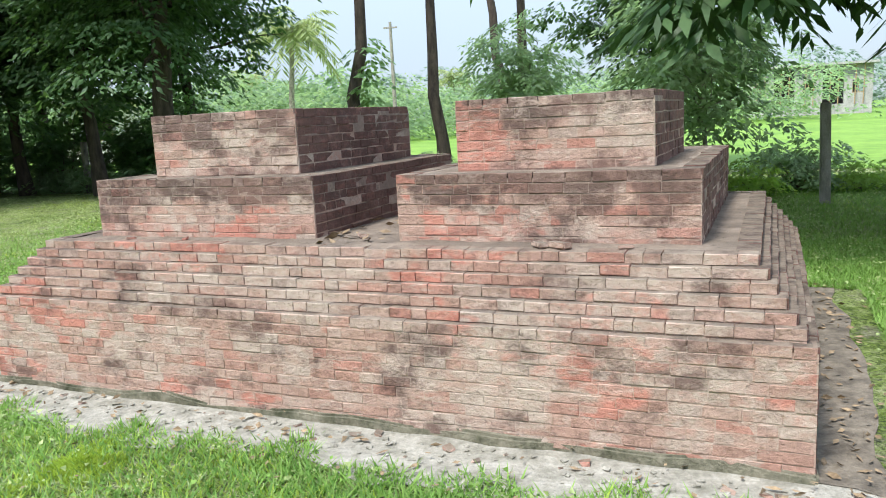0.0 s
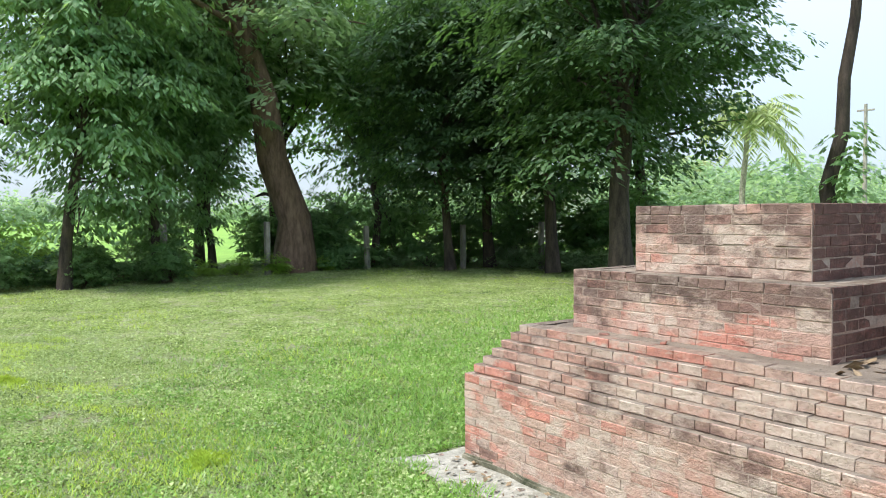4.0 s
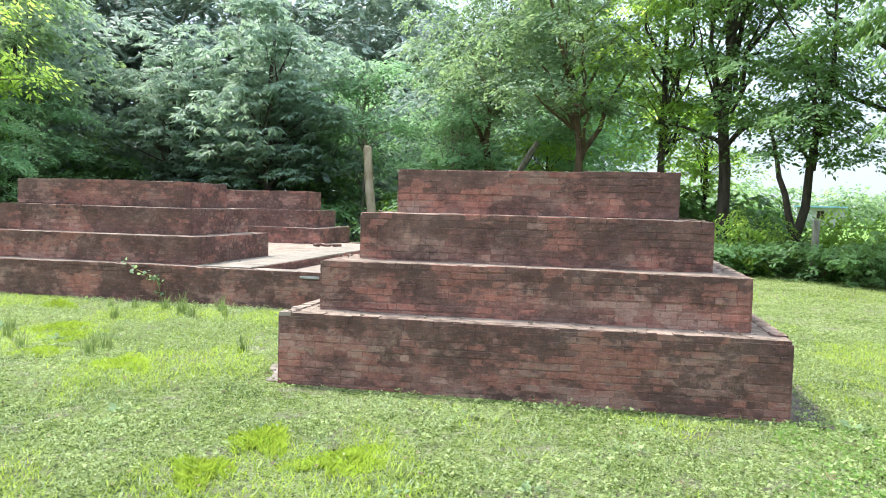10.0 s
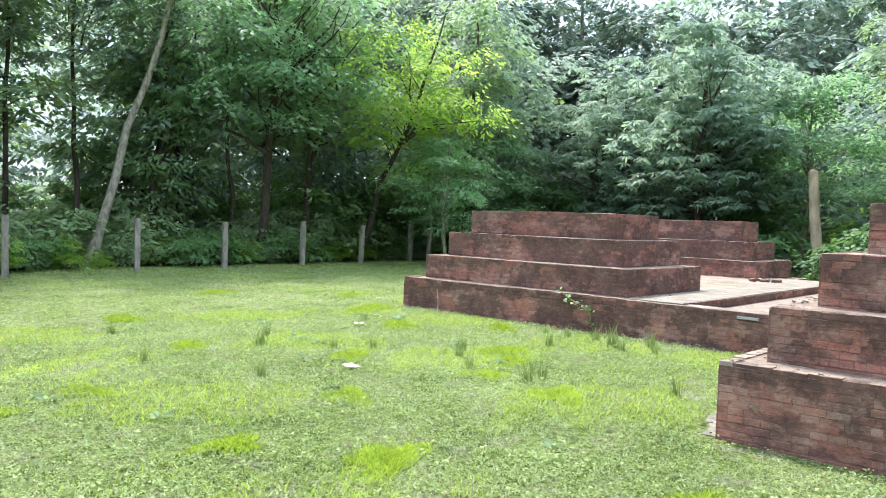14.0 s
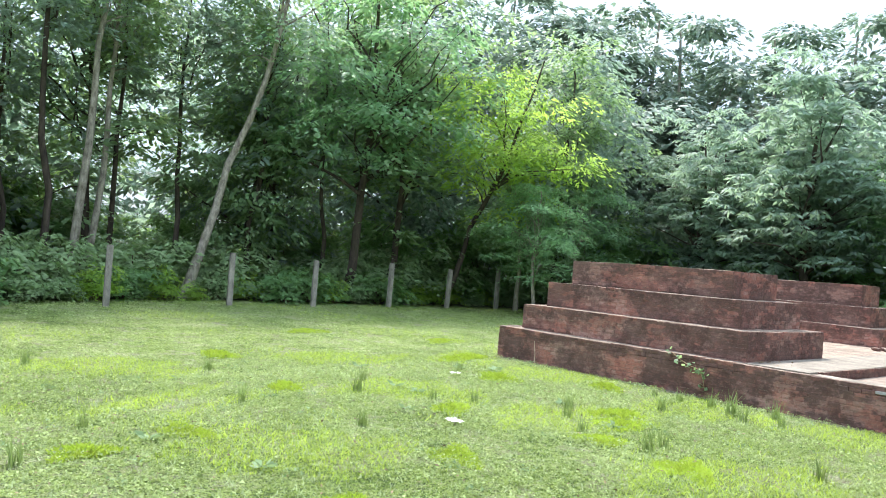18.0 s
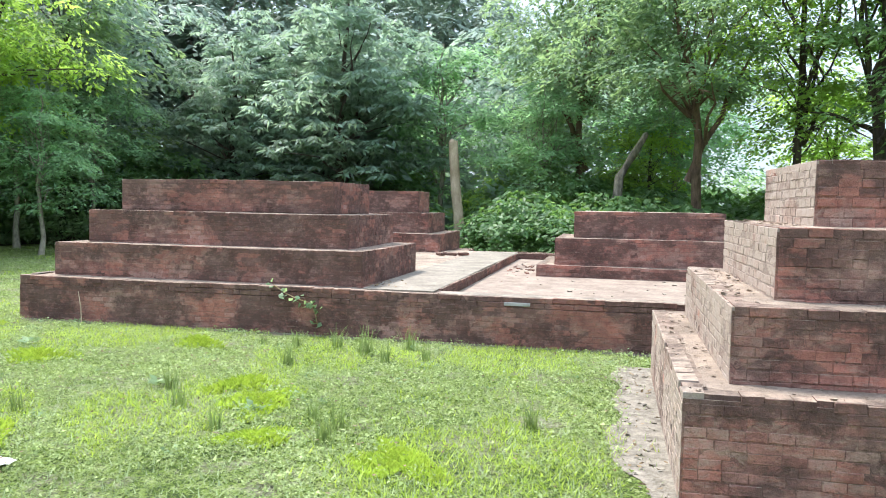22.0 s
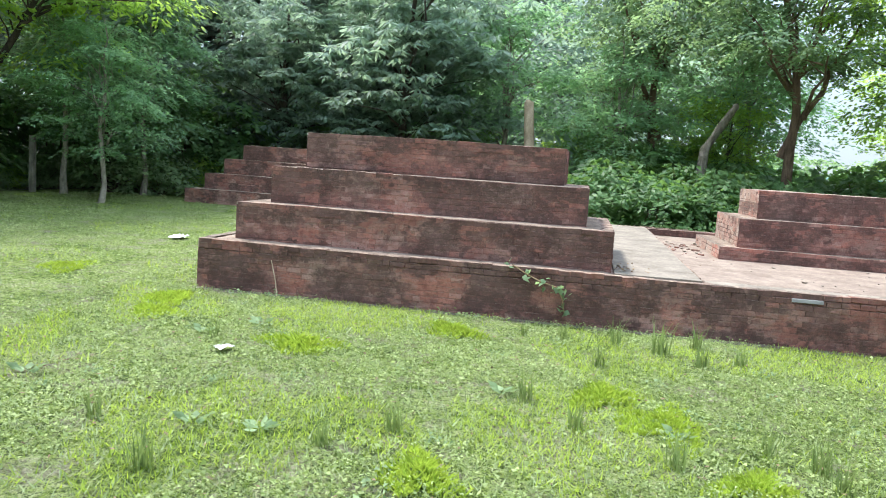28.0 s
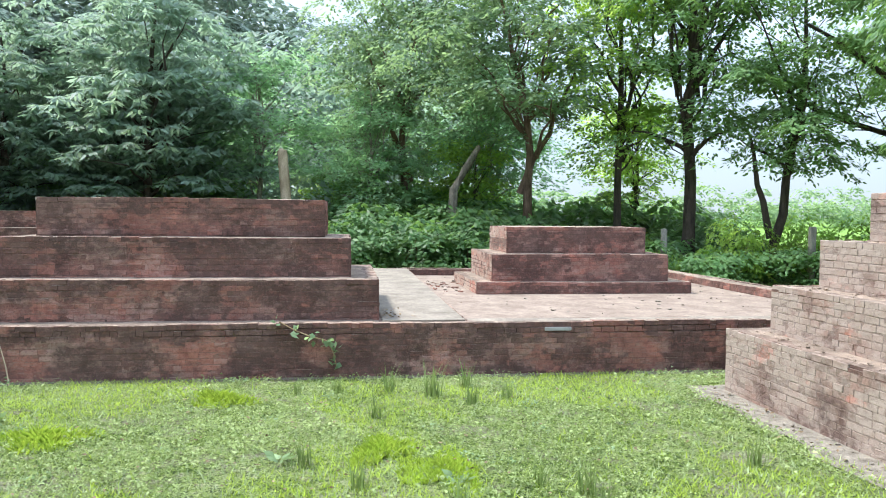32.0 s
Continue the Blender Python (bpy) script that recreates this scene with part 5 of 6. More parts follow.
def lawn_weeds(seed, count, each, xr, yr, size, mat, label):
    """Creeping weeds in small rosettes, with the ground showing between them."""
    rng = np.random.default_rng(seed)
    hub = np.stack([rng.uniform(*xr, count), rng.uniform(*yr, count), np.zeros(count)], -1)
    ok = np.ones(count, bool)
    for x0, x1, y0, y1 in FOOT:
        ok &= ~((hub[:, 0] > x0 - 0.05) & (hub[:, 0] < x1 + 0.1) & (hub[:, 1] > y0 - 0.25) & (hub[:, 1] < y1 + 0.05))
    lx = (hub[:, 0] - A_PIVOT.x) * ca + (hub[:, 1] - A_PIVOT.y) * sa - 3.73
    ly = -(hub[:, 0] - A_PIVOT.x) * sa + (hub[:, 1] - A_PIVOT.y) * ca + 3.42
    ok &= ~((lx > -3.95) & (lx < 1.3) & (ly > 3.0) & (ly < 6.9))
    ok &= ~(patches(2.3, 0.6, 0.7)(hub, rng) & (rng.uniform(0, 1, count) < 0.85))
    ok &= patches(3.3, 1.3, -1.1)(hub, rng)
    hub = hub[ok]
    big = rng.uniform(0.6, 1.5, len(hub))
    c = np.repeat(hub, each, 0)
    a = rng.uniform(0, 2 * np.pi, len(c))
    reach = rng.uniform(0.1, 1.5, len(c)) * np.repeat(big, each) * size
    o = np.stack([np.cos(a), np.sin(a), rng.uniform(-0.1, 0.7, len(c))], -1)
    c += np.stack([np.cos(a) * reach, np.sin(a) * reach, rng.uniform(0.005, 0.045, len(c)) * np.repeat(big, each)], -1)
    v, f = leaf_arrays(rng, c, o, size, size * 0.62, 0.0, 0.25)
    return tagged(new("lawn_weeds", mesh_of("lawn_weeds", v, f[:, 1:], [mat])), label, "grass", kind="stuff")


lawn_weeds(35, 44000, 9, (-11.2, 2.5), (-10.5, 3.5), 0.026, WEED, "creeping small-leaved weeds among the lawn grass")
lawn_weeds(36, 62000, 6, (-23, 4.0), (-19.5, 16.0), 0.05, WEED, "creeping small-leaved weeds among the lawn grass")
lawn_weeds(38, 420, 20, (-11.2, 2.5), (-10.5, 3.0), 0.045, HERB, "grey-green low herbs scattered in the lawn")
lawn_weeds(39, 9000, 10, (-7.2, 0.5), (0.6, 9.5), 0.04, GRASS_DEEP, "dark green broad-leaved weeds beside the first monument")


def tuft(seed, blades, high, mat, label, name="grass_tuft"):
    """A tuft of long bent blades, each of three pieces."""
    rng = np.random.default_rng(seed)
    vs, fs = [], []
    for i in range(blades):
        a, lean, h, w = rng.uniform(0, 6.28), rng.uniform(0.1, 0.5), high * rng.uniform(0.55, 1.15), rng.uniform(0.0035, 0.007)
        b = rng.normal(0, 0.03, 2)
        for k, t in enumerate((0, 0.4, 0.75, 1.0)):
            c = np.array([b[0] + math.cos(a) * lean * h * t * t, b[1] + math.sin(a) * lean * h * t * t, h * t * (1 - 0.25 * t * lean) - 0.005])
            s = np.array([-math.sin(a), math.cos(a), 0]) * w * (1 - t * 0.9)
            vs += [c - s, c + s]
        o = i * 8
        fs += [(o + 2 * k, o + 2 * k + 1, o + 2 * k + 3, o + 2 * k + 2) for k in range(3)]
    ob = thing(name, label, "grass", group="grass tufts")
    tagged(part("clump", mesh_of("clump", np.array(vs), np.array(fs), [mat]), ob), kind="stuff")
    return ob


def grass_patch(seed, blades, reach, high, label):
    """A low lush patch with an uneven outline: blades thin out towards its edge."""
    rng = np.random.default_rng(seed)
    a, q = rng.uniform(0, 2 * np.pi, blades), rng.uniform(0, 1, blades) ** 0.6
    edge = reach * (0.75 + 0.25 * np.sin(a * 3 + seed) + 0.15 * np.sin(a * 5 + 2 * seed))
    base = np.stack([np.cos(a) * q * edge, np.sin(a) * q * edge * 0.7, np.zeros(blades)], -1)
    d, h = rng.uniform(0, 2 * np.pi, blades), high * rng.uniform(0.4, 1.2, blades) * (1.1 - 0.6 * q)
    lean, w = rng.uniform(0.2, 1.1, blades), rng.uniform(0.007, 0.013, blades)
    side = np.stack([-np.sin(d), np.cos(d), np.zeros(blades)], -1) * w[:, None] / 2
    mid = base + np.stack([np.cos(d) * h * lean * 0.35, np.sin(d) * h * lean * 0.35, h * 0.65], -1)
    tip = base + np.stack([np.cos(d) * h * lean, np.sin(d) * h * lean, h], -1)
    v = np.stack([base - side, base + side, mid + side * 0.8, tip, mid - side * 0.8], 1).reshape(-1, 3)
    ob = thing("grass_patch", label, "grass", group="lush grass patches")
    tagged(part("clump", mesh_of("clump", v, np.arange(5 * blades).reshape(-1, 5), [GRASS_LUSH]), ob), kind="stuff")
    return ob


tuft_a = tuft(41, 30, 0.21, TUFT, "upright tuft of dull green grass on the lawn")
plant(tuft_a, [(-10.6, -5.97, 0, 1.15), (-10.4, -5.6, 60, 1.2), (-10.76, -5.26, 130, 1.0), (-10.13, -5.31, 200, 0.9), (-10.28, -4.98, 30, 0.8), (-10.6, -6.4, 90, 0.7), (-10.59, -6.75, 10, 0.6), (-9.76, -6.11, 120, 0.9), (-8.26, -6.26, 75, 0.8), (-8.67, -6.59, 15, 0.9), (-9.3, -9.02, 210, 0.8), (-6.97, -8.18, 140, 1.0), (-7.46, -8.78, 33, 0.8), (-7.51, -7.52, 300, 0.7), (-8.04, -5.01, 20, 0.9), (-8.2, -5.23, 50, 0.7)] + [(-7.84, -7.23, 50, 0.8), (-6.03, -6.76, 150, 0.8), (-5.49, -7.98, 0, 0.9), (-2.88, -7.43, 99, 1.1), (-2.29, -7.56, 0, 0.9), (-3.24, -6.64, 77, 0.9), (-3.89, -7.45, 180, 0.8), (-2.95, -7.0, 260, 0.7), (-2.19, -8.58, 12, 1.0), (-5.98, -9.83, 220, 0.9), (-7.77, -4.98, 300, 0.9), (-8.41, -3.8, 160, 0.9), (-7.84, -5.75, 240, 0.8), (-4.2, -10.6, 0, 0.9), (-7.95, 1.82, 70, 0.7)])
patch_a = grass_patch(43, 1100, 0.36, 0.085, "low lush patch of bright green grass")
patch_b = grass_patch(44, 1700, 0.52, 0.075, "broad lush patch of bright green grass")
plant(patch_a, [(-10.5, -10.1, 0), (-9.34, -8.35, 80, 1.1), (-10.38, -7.35, 40, 1.0), (-8.9, -6.1, 150, 1.0), (-7.3, -6.97, 20, 0.9), (-3.68, -6.73, 0, 0.8), (-9.91, -9.89, 60, 0.9), (-7.7, -5.4, 120, 0.8), (-5.88, -2.42, 10, 0.9), (-5.3, -2.5, 200, 0.8), (-8.49, 2.08, 0, 0.8), (-6.3, -8.6, 70, 0.8), (-4.6, -5.0, 170, 0.8), (-2.6, -5.4, 10, 0.8), (-6.6, -10.9, 99, 1.0), (-3.2, 1.9, 20, 0.7), (-4.9, 2.2, 130, 0.7)])
plant(patch_b, [(-8.5, -5.75, 0, 0.9), (-7.55, -4.47, 40, 0.9), (-9.59, -13.58, 0, 1.0), (-5.68, -1.85, 140, 0.8), (-6.1, -5.6, 60, 0.8), (-5.2, -4.15, 20, 0.9), (-4.56, -7.1, 100, 0.7), (-11.6, -12.0, 10, 1.0), (-2.4, 2.3, 80, 0.7)])


def broad_weed(seed, label):
    """A flat rosette of broad pale leaves."""
    rng = np.random.default_rng(seed)
    a = np.arange(9) * 2.4 + rng.uniform(-0.3, 0.3, 9)
    o = np.stack([np.cos(a), np.sin(a), rng.uniform(0.1, 0.6, 9)], -1)
    c = np.array([0, 0, 0.012]) + o * 0.02
    ob = thing("broadleaf_weed", label, "plant", group="broadleaf weeds")
    part("leaf_rosette", mesh_of("leaf_rosette", *leaf_arrays(rng, c, o, 0.1, 0.05, 0.0, 0.1), [HERB]), ob)
    return ob


plant(broad_weed(45, "broad-leaved weed growing flat in the lawn"), [(-8.29, -5.69, 0), (-7.57, -8.26, 60), (-7.58, -7.88, 130), (-9.43, -9.18, 20), (-6.84, -7.12, 90), (-8.76, -6.74, 10), (-9.9, -8.9, 200, 1.1), (-4.2, -6.92, 77), (-4.6, -5.9, 150), (-7.2, 1.2, 10), (-3.0, -5.7, 40), (-8.0, -9.6, 70, 1.1), (-6.2, -3.6, 10, 0.8), (-5.5, -0.8, 80, 0.8)])

# ---- litter and small pieces ----
def litter(label, x, y, size, seed):
    rng = np.random.default_rng(seed)
    bm = bmesh.new()
    bmesh.ops.create_grid(bm, x_segments=6, y_segments=6, size=size / 2)
    for v in bm.verts:
        v.co.z = 0.03 + abs(rng.normal(0, size * 0.05))
        v.co.x += rng.normal(0, size * 0.04)
        v.co.y *= 0.7
    ob = thing("plastic_litter", label, "litter", at(x, y, rng.uniform(0, 360)))
    part("sheet", bm_mesh("sheet", bm, PAPER), ob)


litter("crumpled white plastic bag on the grass", -6.9, -6.5, 0.17, 1)
litter("white sheet of plastic litter on the grass", -9.0, -8.8, 0.14, 2)
litter("long white scrap of plastic near the forest", -14.9, -12.5, 0.34, 3)


def loose_brick(x, y, z, turn, size, label, mat=None, parent=None):
    r = random.Random(x * 31 + y)
    ob = thing("broken_brick", label, "brick", Matrix.Translation((x, y, z)) @ Matrix.Rotation(turn, 4, "Z") @ Matrix.Rotation(r.uniform(-0.2, 0.2), 4, "X"))
    part("chunk", box_mesh("chunk", -size, size, -size * 0.5, size * 0.5, 0, size * 0.5, mat or BRICK_PALE, size * 0.12, size * 0.1, 1), ob)


for lx, ly, size in ((-1.42, 4.0, 0.05), (-0.35, 3.8, 0.05), (-0.25, 3.78, 0.06), (-2.9, 3.8, 0.03), (-2.5, 3.82, 0.03), (0.05, 3.8, 0.035)):
    px, py = a_place(lx, ly)
    loose_brick(px, py, PLAT, lx * 3, size, "pale broken piece of brick on the platform")
for i, (x, y) in enumerate(((-17.3, -6.35), (-17.15, -6.2), (-17.35, -6.05), (-17.05, -6.4), (-17.2, -6.0))):
    loose_brick(x, y, TOP + 0.006, i * 1.3, 0.1, "loose broken brick beside the pyramid", BRICK_DARK)
loose_brick(-15.3, -4.62, LOW, 0.4, 0.05, "loose brick on the sunken floor", BRICK_DARK)
loose_brick(-15.9, -4.62, LOW, 1.1, 0.06, "loose brick on the sunken floor", BRICK_DARK)


def scatter_leaves(name, seed, count, spot, mat, label, size=0.06):
    rng = np.random.default_rng(seed)
    c = np.array([spot(rng) for _ in range(count)])
    o = rng.normal(0, 1, (count, 3)) * np.array([1, 1, 0.12])
    v, f = leaf_arrays(rng, c, o / np.linalg.norm(o, axis=1)[:, None], size, size * 0.42, 0.0, 0.08)
    v[:, 2] = np.maximum(v[:, 2], c[0][2] * 0 + 0.012)
    return tagged(new(name, mesh_of(name, v, f, [mat])), label, "leaves", kind="stuff")


scatter_leaves("fallen_leaves", 51, 130, lambda r: (*a_place(r.uniform(-3.8, 1.7), 3.25 + r.normal(0, 0.16)), 0.025), DRY_LEAF, "dry brown fallen leaves on the sandy strip")
scatter_leaves("fallen_leaves", 52, 170, lambda r: (*a_place(1.0 + r.normal(0, 0.13), r.uniform(3.3, 7.0)), 0.025), DRY_LEAF, "dry brown fallen leaves on the dark earth")
scatter_leaves("fallen_leaves", 53, 3000, lambda r: (r.uniform(-11, 3), r.uniform(-11, 3), 0.04), DRY_LEAF, "scattered dry leaf scraps on the lawn", 0.035)
scatter_leaves("fallen_leaves", 54, 70, lambda r: (r.uniform(-10.5, -7.2), r.normal(-3.15, 0.09), 0.025), DRY_LEAF, "dry leaves on the earth strip", 0.045)


scatter_leaves("fallen_leaves", 58, 40, lambda r: (-11.5 - abs(r.normal(0, 0.35)), -5.95 + abs(r.normal(0, 0.12)), TOP + 0.02), DRY_LEAF, "yellowed fallen leaves on the cement walk", 0.05)
scatter_leaves("fallen_leaves", 59, 26, lambda r: (*a_place(r.uniform(-1.65, -1.2), r.uniform(3.75, 4.6)), PLAT + 0.02), DRY_LEAF, "dry fallen leaves between the two blocks", 0.09)


def rubble(seed, count, spot, mat, label, z=0.008, most=0.022):
    """Crumbled flakes of mortar and brick."""
    rng = np.random.default_rng(seed)
    pieces = []
    for _ in range(count):
        x, y = spot(rng)
        s = 0.005 + most * rng.uniform(0, 1) ** 2
        v = box_arrays(-s, s, -s * 0.7, s * 0.7, -s * 0.1, s * 0.45) + rng.normal(0, s * 0.22, (8, 3))
        a = rng.uniform(0, 6.28)
        c, k = math.cos(a), math.sin(a)
        v[:, :2] = np.stack([v[:, 0] * c - v[:, 1] * k, v[:, 0] * k + v[:, 1] * c], -1)
        pieces.append((v + np.array([x, y, z]), BOX_FACES))
    return tagged(new("rubble", mesh_of("rubble", *join_arrays(pieces), [mat])), label, "rubble", kind="stuff")


rubble(55, 260, lambda r: a_place(r.uniform(-3.9, 1.6), 3.36 - abs(r.normal(0, 0.17))), SAND, "crumbled flakes of pale mortar along the wall", most=0.013)
rubble(56, 35, lambda r: a_place(r.uniform(-3.9, 1.4), 3.38 - abs(r.normal(0, 0.12))), BRICK_PALE_REST, "small red brick crumbs along the wall")
rubble(57, 60, lambda r: (r.uniform(-10.4, -7.4), -3.0 - abs(r.normal(0, 0.13))), EARTH, "crumbled flakes of pale mortar beside the stepped monument", most=0.012)

for i, (y0, y1, x0, x1, z) in enumerate(((-2.94, -2.74, -10.3, -7.4, 0.572), (-2.7, -2.5, -10.0, -7.6, 0.977), (-2.46, -2.26, -9.75, -7.9, 1.372))):
    rubble(62 + i, 45, lambda r: (r.uniform(x0, x1), r.uniform(y0, y1)), MORTAR_DARK, "crumbled brick flakes lying on the ledge", z, 0.011)
rubble(65, 50, lambda r: (r.uniform(-7.56, -7.34), r.uniform(-2.9, 0.75)), MORTAR_DARK, "crumbled brick flakes lying on the ledge", 0.572, 0.011)
rubble(66, 60, lambda r: (-17.0 + abs(r.normal(0, 0.9)), -5.0 + abs(r.normal(0, 0.25))), BRICK_DARK_REST, "brick crumbs strewn on the sunken floor", LOW + 0.002, 0.026)
rubble(67, 160, lambda r: (r.uniform(-18.3, -11.7), r.uniform(-5.0, -0.4)), SLAB, "small crumbs scattered on the sunken floor", LOW + 0.002)

stalk = thing("dry_stalk", "thin dry stalk leaning on the terrace wall", "plant")
part("stem", mesh_of("stem", *tube_arrays([(-11.12, -9.28, 0.0), (-11.18, -9.33, 0.16), (-11.225, -9.4, 0.36)], [0.007, 0.006, 0.004], 5), [DEAD_WOOD]), stalk)


def creeper():
    """A trailing vine with round pale leaves on the terrace wall."""
    rng = np.random.default_rng(61)
    ob = thing("creeper", "pale green creeper growing from the terrace wall", "plant")
    pts = np.array([(-11.235, -6.95, 0.54), (-11.2, -6.8, 0.46), (-11.19, -6.65, 0.4), (-11.2, -6.5, 0.36), (-11.21, -6.45, 0.25), (-11.22, -6.42, 0.12)])
    part("stem", mesh_of("stem", *tube_arrays(pts, [0.006] * 6, 5), [BAMBOO]), ob)
    c = np.concatenate([pts[i] + rng.normal(0, 0.03, (k, 3)) for i, k in enumerate((3, 5, 7, 12, 6, 4))])
    c[:, 0] = np.maximum(c[:, 0], -11.235)
    part("foliage", mesh_of("foliage", *leaf_arrays(rng, c, rng.normal(0, 0.6, c.shape) + np.array([0.8, 0, 0]), 0.07, 0.06, 0.2, 0.2), [LEAF_MID]), ob)


creeper()

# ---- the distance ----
def far_wood(seed, count, x_of, label, leaf=1.1, high=9.0, mat=LEAF_HAZED):
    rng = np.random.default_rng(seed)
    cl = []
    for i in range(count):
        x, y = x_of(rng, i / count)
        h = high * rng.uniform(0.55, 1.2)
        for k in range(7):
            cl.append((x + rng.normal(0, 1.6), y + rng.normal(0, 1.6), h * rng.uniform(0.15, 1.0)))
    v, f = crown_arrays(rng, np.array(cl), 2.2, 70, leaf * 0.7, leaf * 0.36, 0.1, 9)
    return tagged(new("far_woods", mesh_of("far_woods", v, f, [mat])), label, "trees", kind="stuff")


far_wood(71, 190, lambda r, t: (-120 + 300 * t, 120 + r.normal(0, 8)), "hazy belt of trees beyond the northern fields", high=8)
far_wood(72, 110, lambda r, t: (-130 + r.normal(0, 6), -40 + 180 * t), "hazy belt of trees beyond the western fields", high=6, mat=LEAF_MID)
far_wood(73, 90, lambda r, t: (-60 + 45 * t, 55 + r.normal(0, 4)), "green thicket at the edge of the field", 0.7, 5, LEAF_MID)


far_wood(74, 60, lambda r, t: (-34 + 50 * t, 66 + r.normal(0, 4)), "pale green orchard across the field", 0.6, 4.6, LEAF_MID)


def wood_mass(seed, spots, label, low, high, leaf=0.42, per=100):
    """The deep wood behind the edge trees, denser towards the ground."""
    rng = np.random.default_rng(seed)
    cl = []
    for x, y in spots:
        h = rng.uniform(low, high)
        for k in range(16):
            cl.append((x + rng.normal(0, 1.7), y + rng.normal(0, 1.7), 0.5 + (h - 0.5) * rng.uniform(0, 1) ** 1.3))
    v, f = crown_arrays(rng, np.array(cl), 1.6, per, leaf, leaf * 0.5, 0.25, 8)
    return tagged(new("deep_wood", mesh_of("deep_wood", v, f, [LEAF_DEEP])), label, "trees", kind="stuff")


wood_mass(81, [(10 - i * 2.6, -31 - (i % 3) * 2.2) for i in range(17) if i not in (9, 10)] + [(6 - i * 2.9, -27.5 - (i % 2) * 1.5) for i in range(14) if i not in (7, 8)], "dark depth of the forest", 6, 10)
wood_mass(82, [(-33 - (i % 2) * 2, -26 + i * 2.3) for i in range(8)] + [(-38 - (i % 2) * 3, -30 + i * 2.4) for i in range(10)] + [(-31, -25), (-31, -21), (-33.5, -9), (-35, -6.5), (-34, -4), (-37, -8)], "dark depth of the forest", 4.5, 9)
wood_mass(83, [(16 - i * 2.4, -41 - (i % 2) * 3) for i in range(26)] + [(-47 - (i % 2) * 3, -38 + i * 2.6) for i in range(11)], "dark depth of the forest", 9, 14, 0.45, 130)


def palm(x, y, height, label):
    rng = np.random.default_rng(91)
    ob = thing("palm_tree", label, "palm", at(x, y))
    part("trunk", mesh_of("trunk", *tube_arrays(bent(rng, (0, 0, 0), (0.4, 0, height), 8, 0.02), np.linspace(0.2, 0.13, 8), 8), [BARK_PALE], True), ob)
    c, o = [], []
    for i in range(40):
        a, lift = i * 2.4, rng.uniform(-0.5, 1.2)
        d = np.array([math.cos(a), math.sin(a), lift])
        for t in np.linspace(0.1, 1, 16):
            p = np.array([0.4, 0, height]) + d * t * 2.5 - np.array([0, 0, 1.9 * t * t])
            side = np.cross(d, (0, 0, 1))
            for s in (-1, 1):
                c.append(p), o.append(side * s + d * 0.5)
    part("frond_crown", mesh_of("frond_crown", *leaf_arrays(rng, np.array(c), np.array(o), 0.8, 0.13, 0.9, 0.08), [LEAF_PALM]), ob)


palm(-18.2, 42.1, 6.9, "coconut palm standing in the fields")
palm(-19.2, 95.0, 6.4, "distant coconut palm above the tree belt")
palm(-37.4, 75.0, 6.4, "distant coconut palm above the tree belt")

pole = thing("utility_pole", "tall grey concrete utility pole in the fields", "utility pole", at(-13.35, 47.3))
part("shaft", mesh_of("shaft", *tube_arrays([(0, 0, 0), (0, 0, 4), (0, 0, 7.6)], [0.15, 0.12, 0.09], 8), [CONCRETE], True), pole)
part("crossarm", box_mesh("crossarm", -0.45, 0.45, -0.04, 0.04, 7.2, 7.3, CONCRETE, 0.01), pole)


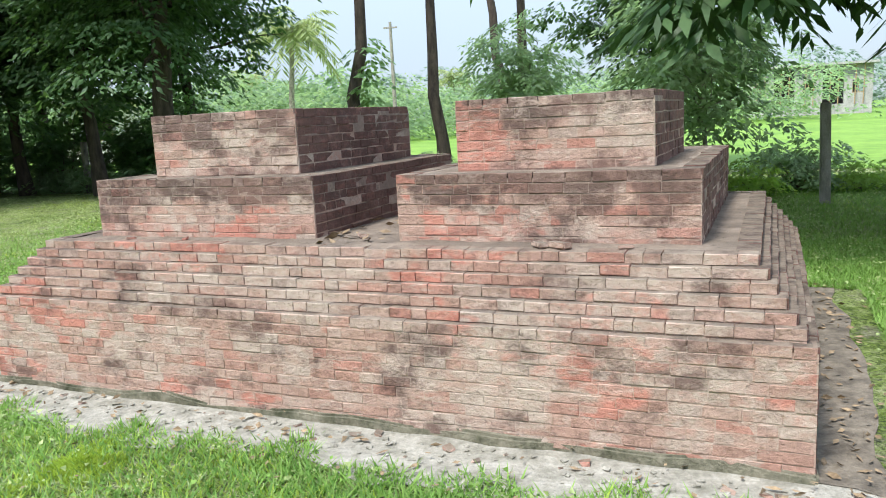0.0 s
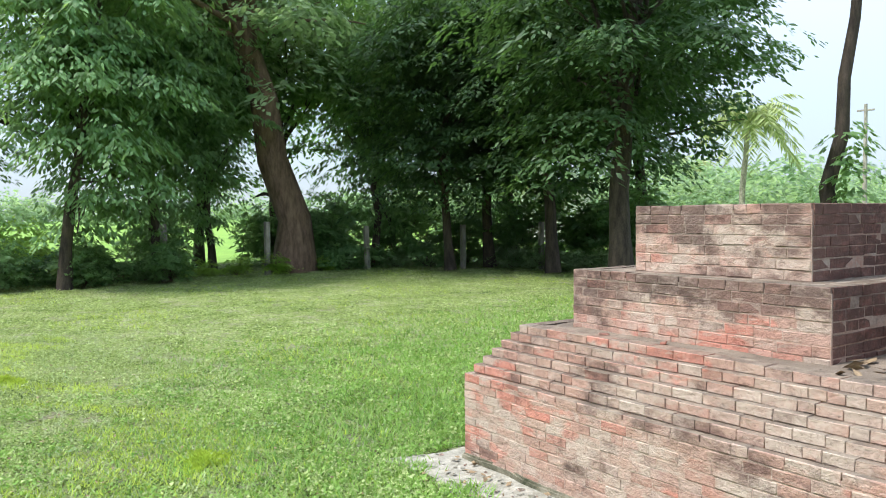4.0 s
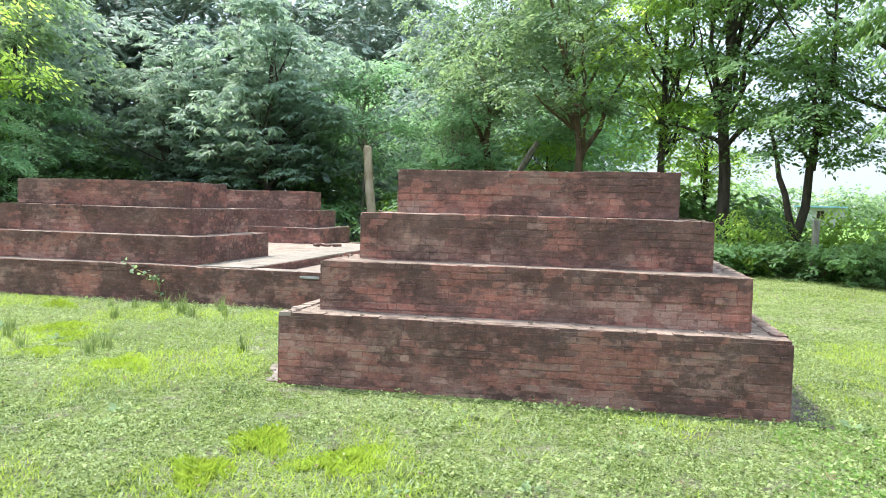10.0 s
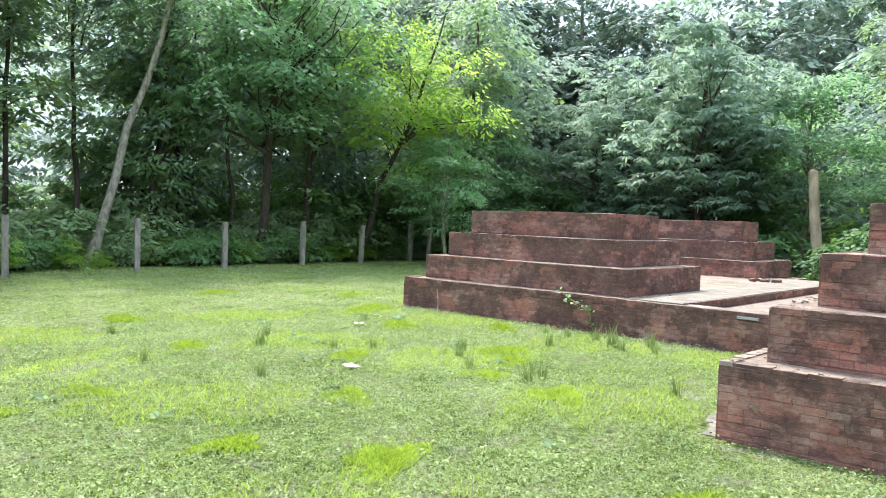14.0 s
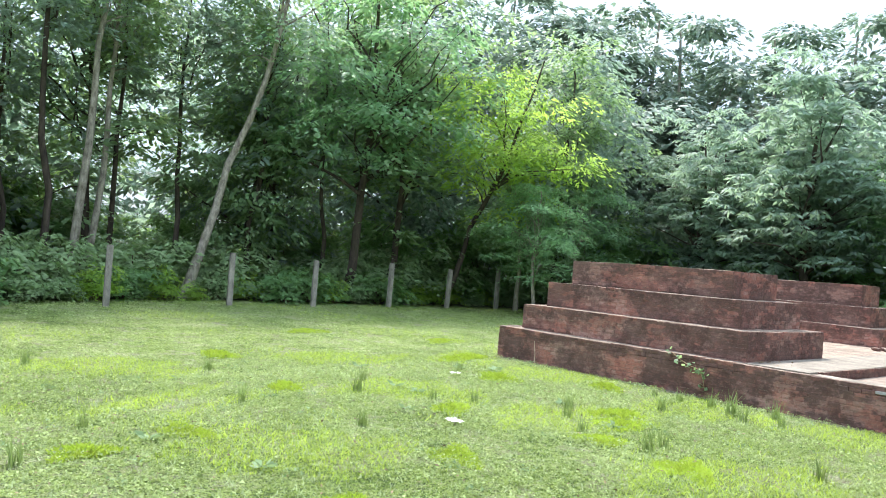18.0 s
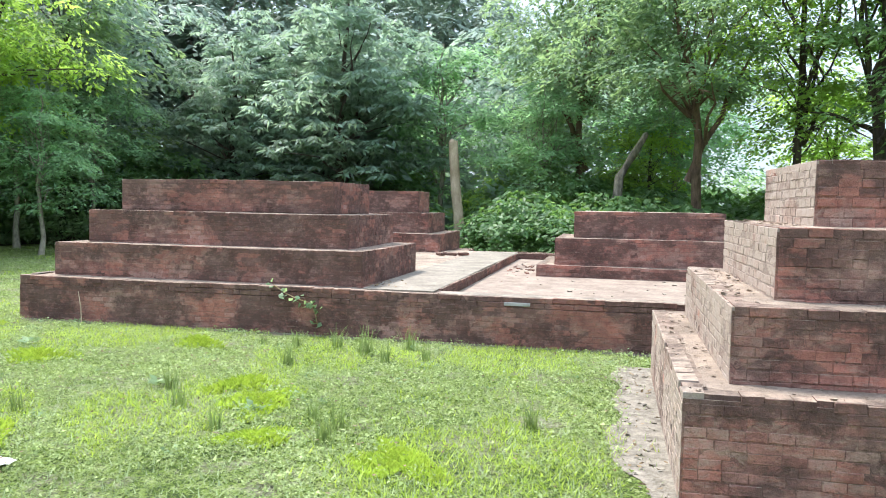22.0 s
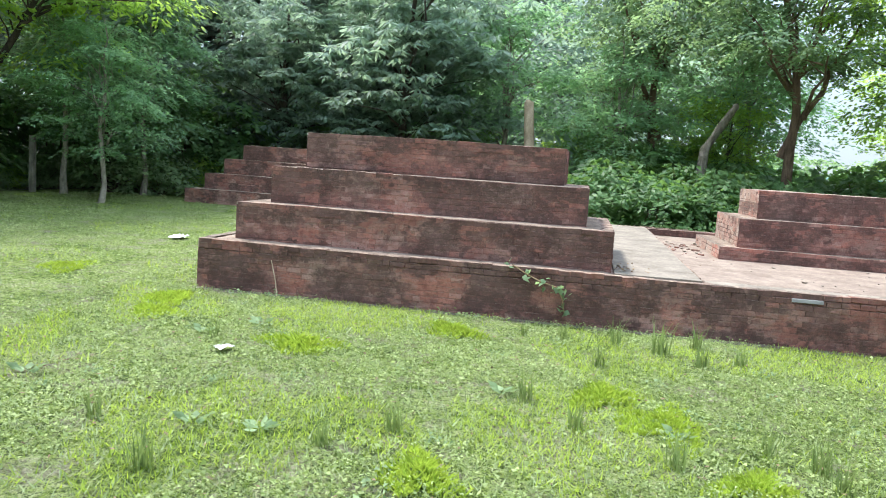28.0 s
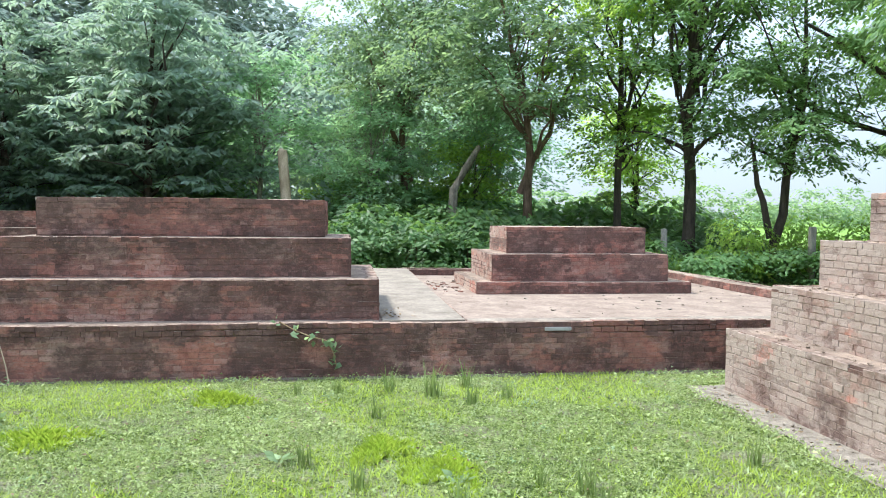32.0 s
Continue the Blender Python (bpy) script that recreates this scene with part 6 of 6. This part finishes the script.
def building(label, m, wide, deep, high, bays, props, z0=0.0, roof=WHITEWASH, walls=WHITEWASH):
    """A one-storey concrete house with real openings between its piers."""
    ob = thing("building", label, "building", m)
    pitch = wide / bays
    part("roof", box_mesh("roof", -wide / 2 - 0.5, wide / 2 + 0.5, -0.6, deep + 0.5, z0 + high - 0.22, z0 + high, roof, 0.02), ob)
    part("floor_slab", box_mesh("floor_slab", -wide / 2 - 0.1, wide / 2 + 0.1, -0.1, deep, 0, z0 + 0.25, WHITEWASH, 0.02), ob)
    part("back_wall", box_mesh("back_wall", -wide / 2, wide / 2, deep - 0.2, deep, z0 + 0.25, z0 + high - 0.22, DARK_OPENING), ob)
    for i in range(bays + 1):
        x = -wide / 2 + i * pitch
        part("pier", box_mesh("pier", x - 0.15, x + 0.15, 0, 0.3, z0 + 0.25, z0 + high - 0.22, walls, 0.01), ob)
    for i in range(bays):
        x = -wide / 2 + (i + 0.5) * pitch
        if i % 2 == 0:
            part("wall_panel", box_mesh("wall_panel", x - pitch / 2 + 0.15, x + pitch / 2 - 0.15, 0.05, 0.25, z0 + 0.25, z0 + 1.2, walls), ob)
            part("wall_panel", box_mesh("wall_panel", x - pitch / 2 + 0.15, x - 0.5, 0.05, 0.25, z0 + 1.2, z0 + high - 0.22, walls), ob)
            part("wall_panel", box_mesh("wall_panel", x + 0.5, x + pitch / 2 - 0.15, 0.05, 0.25, z0 + 1.2, z0 + high - 0.22, walls), ob)
            frame_part = part("window_frame", box_mesh("window_frame", x - 0.5, x + 0.5, 0.1, 0.2, z0 + 1.2, z0 + 1.27, BAMBOO), ob, "dark wooden window frame")
            for q in (-0.47, 0.0, 0.47):
                part("mullion", box_mesh("mullion", x + q - 0.03, x + q + 0.03, 0.11, 0.19, z0 + 1.27, z0 + 2.35, BAMBOO), frame_part)
            part("lintel", box_mesh("lintel", x - 0.5, x + 0.5, 0.05, 0.25, z0 + 2.35, z0 + high - 0.22, walls), ob)
        for k in range(props):
            q = x + (k - props / 2 + 0.5) * pitch / (props + 1)
            part("bamboo_prop", mesh_of("bamboo_prop", *tube_arrays([(q, -0.35, z0 + 0.2), (q + 0.08, -0.35, z0 + high - 0.22)], [0.05, 0.05], 6), [BAMBOO]), ob)
    return ob


building("unfinished white concrete building with bamboo props", Matrix.Translation((18.1, 77.6, 0)) @ Matrix.Rotation(radians(-6), 4, "Z"), 10.4, 7, 4.0, 5, 2, 0.7)
building("white plastered house among the trees", Matrix.Translation((-26.4, 36.0, 0)) @ Matrix.Rotation(radians(35), 4, "Z"), 3.6, 5, 3.4, 1, 0, walls=CREAM)
building("low house with blue tin roof across the field", Matrix.Translation((-116.0, 29.2, 0)) @ Matrix.Rotation(radians(76), 4, "Z"), 5.6, 5, 3.0, 1, 0, roof=TIN)
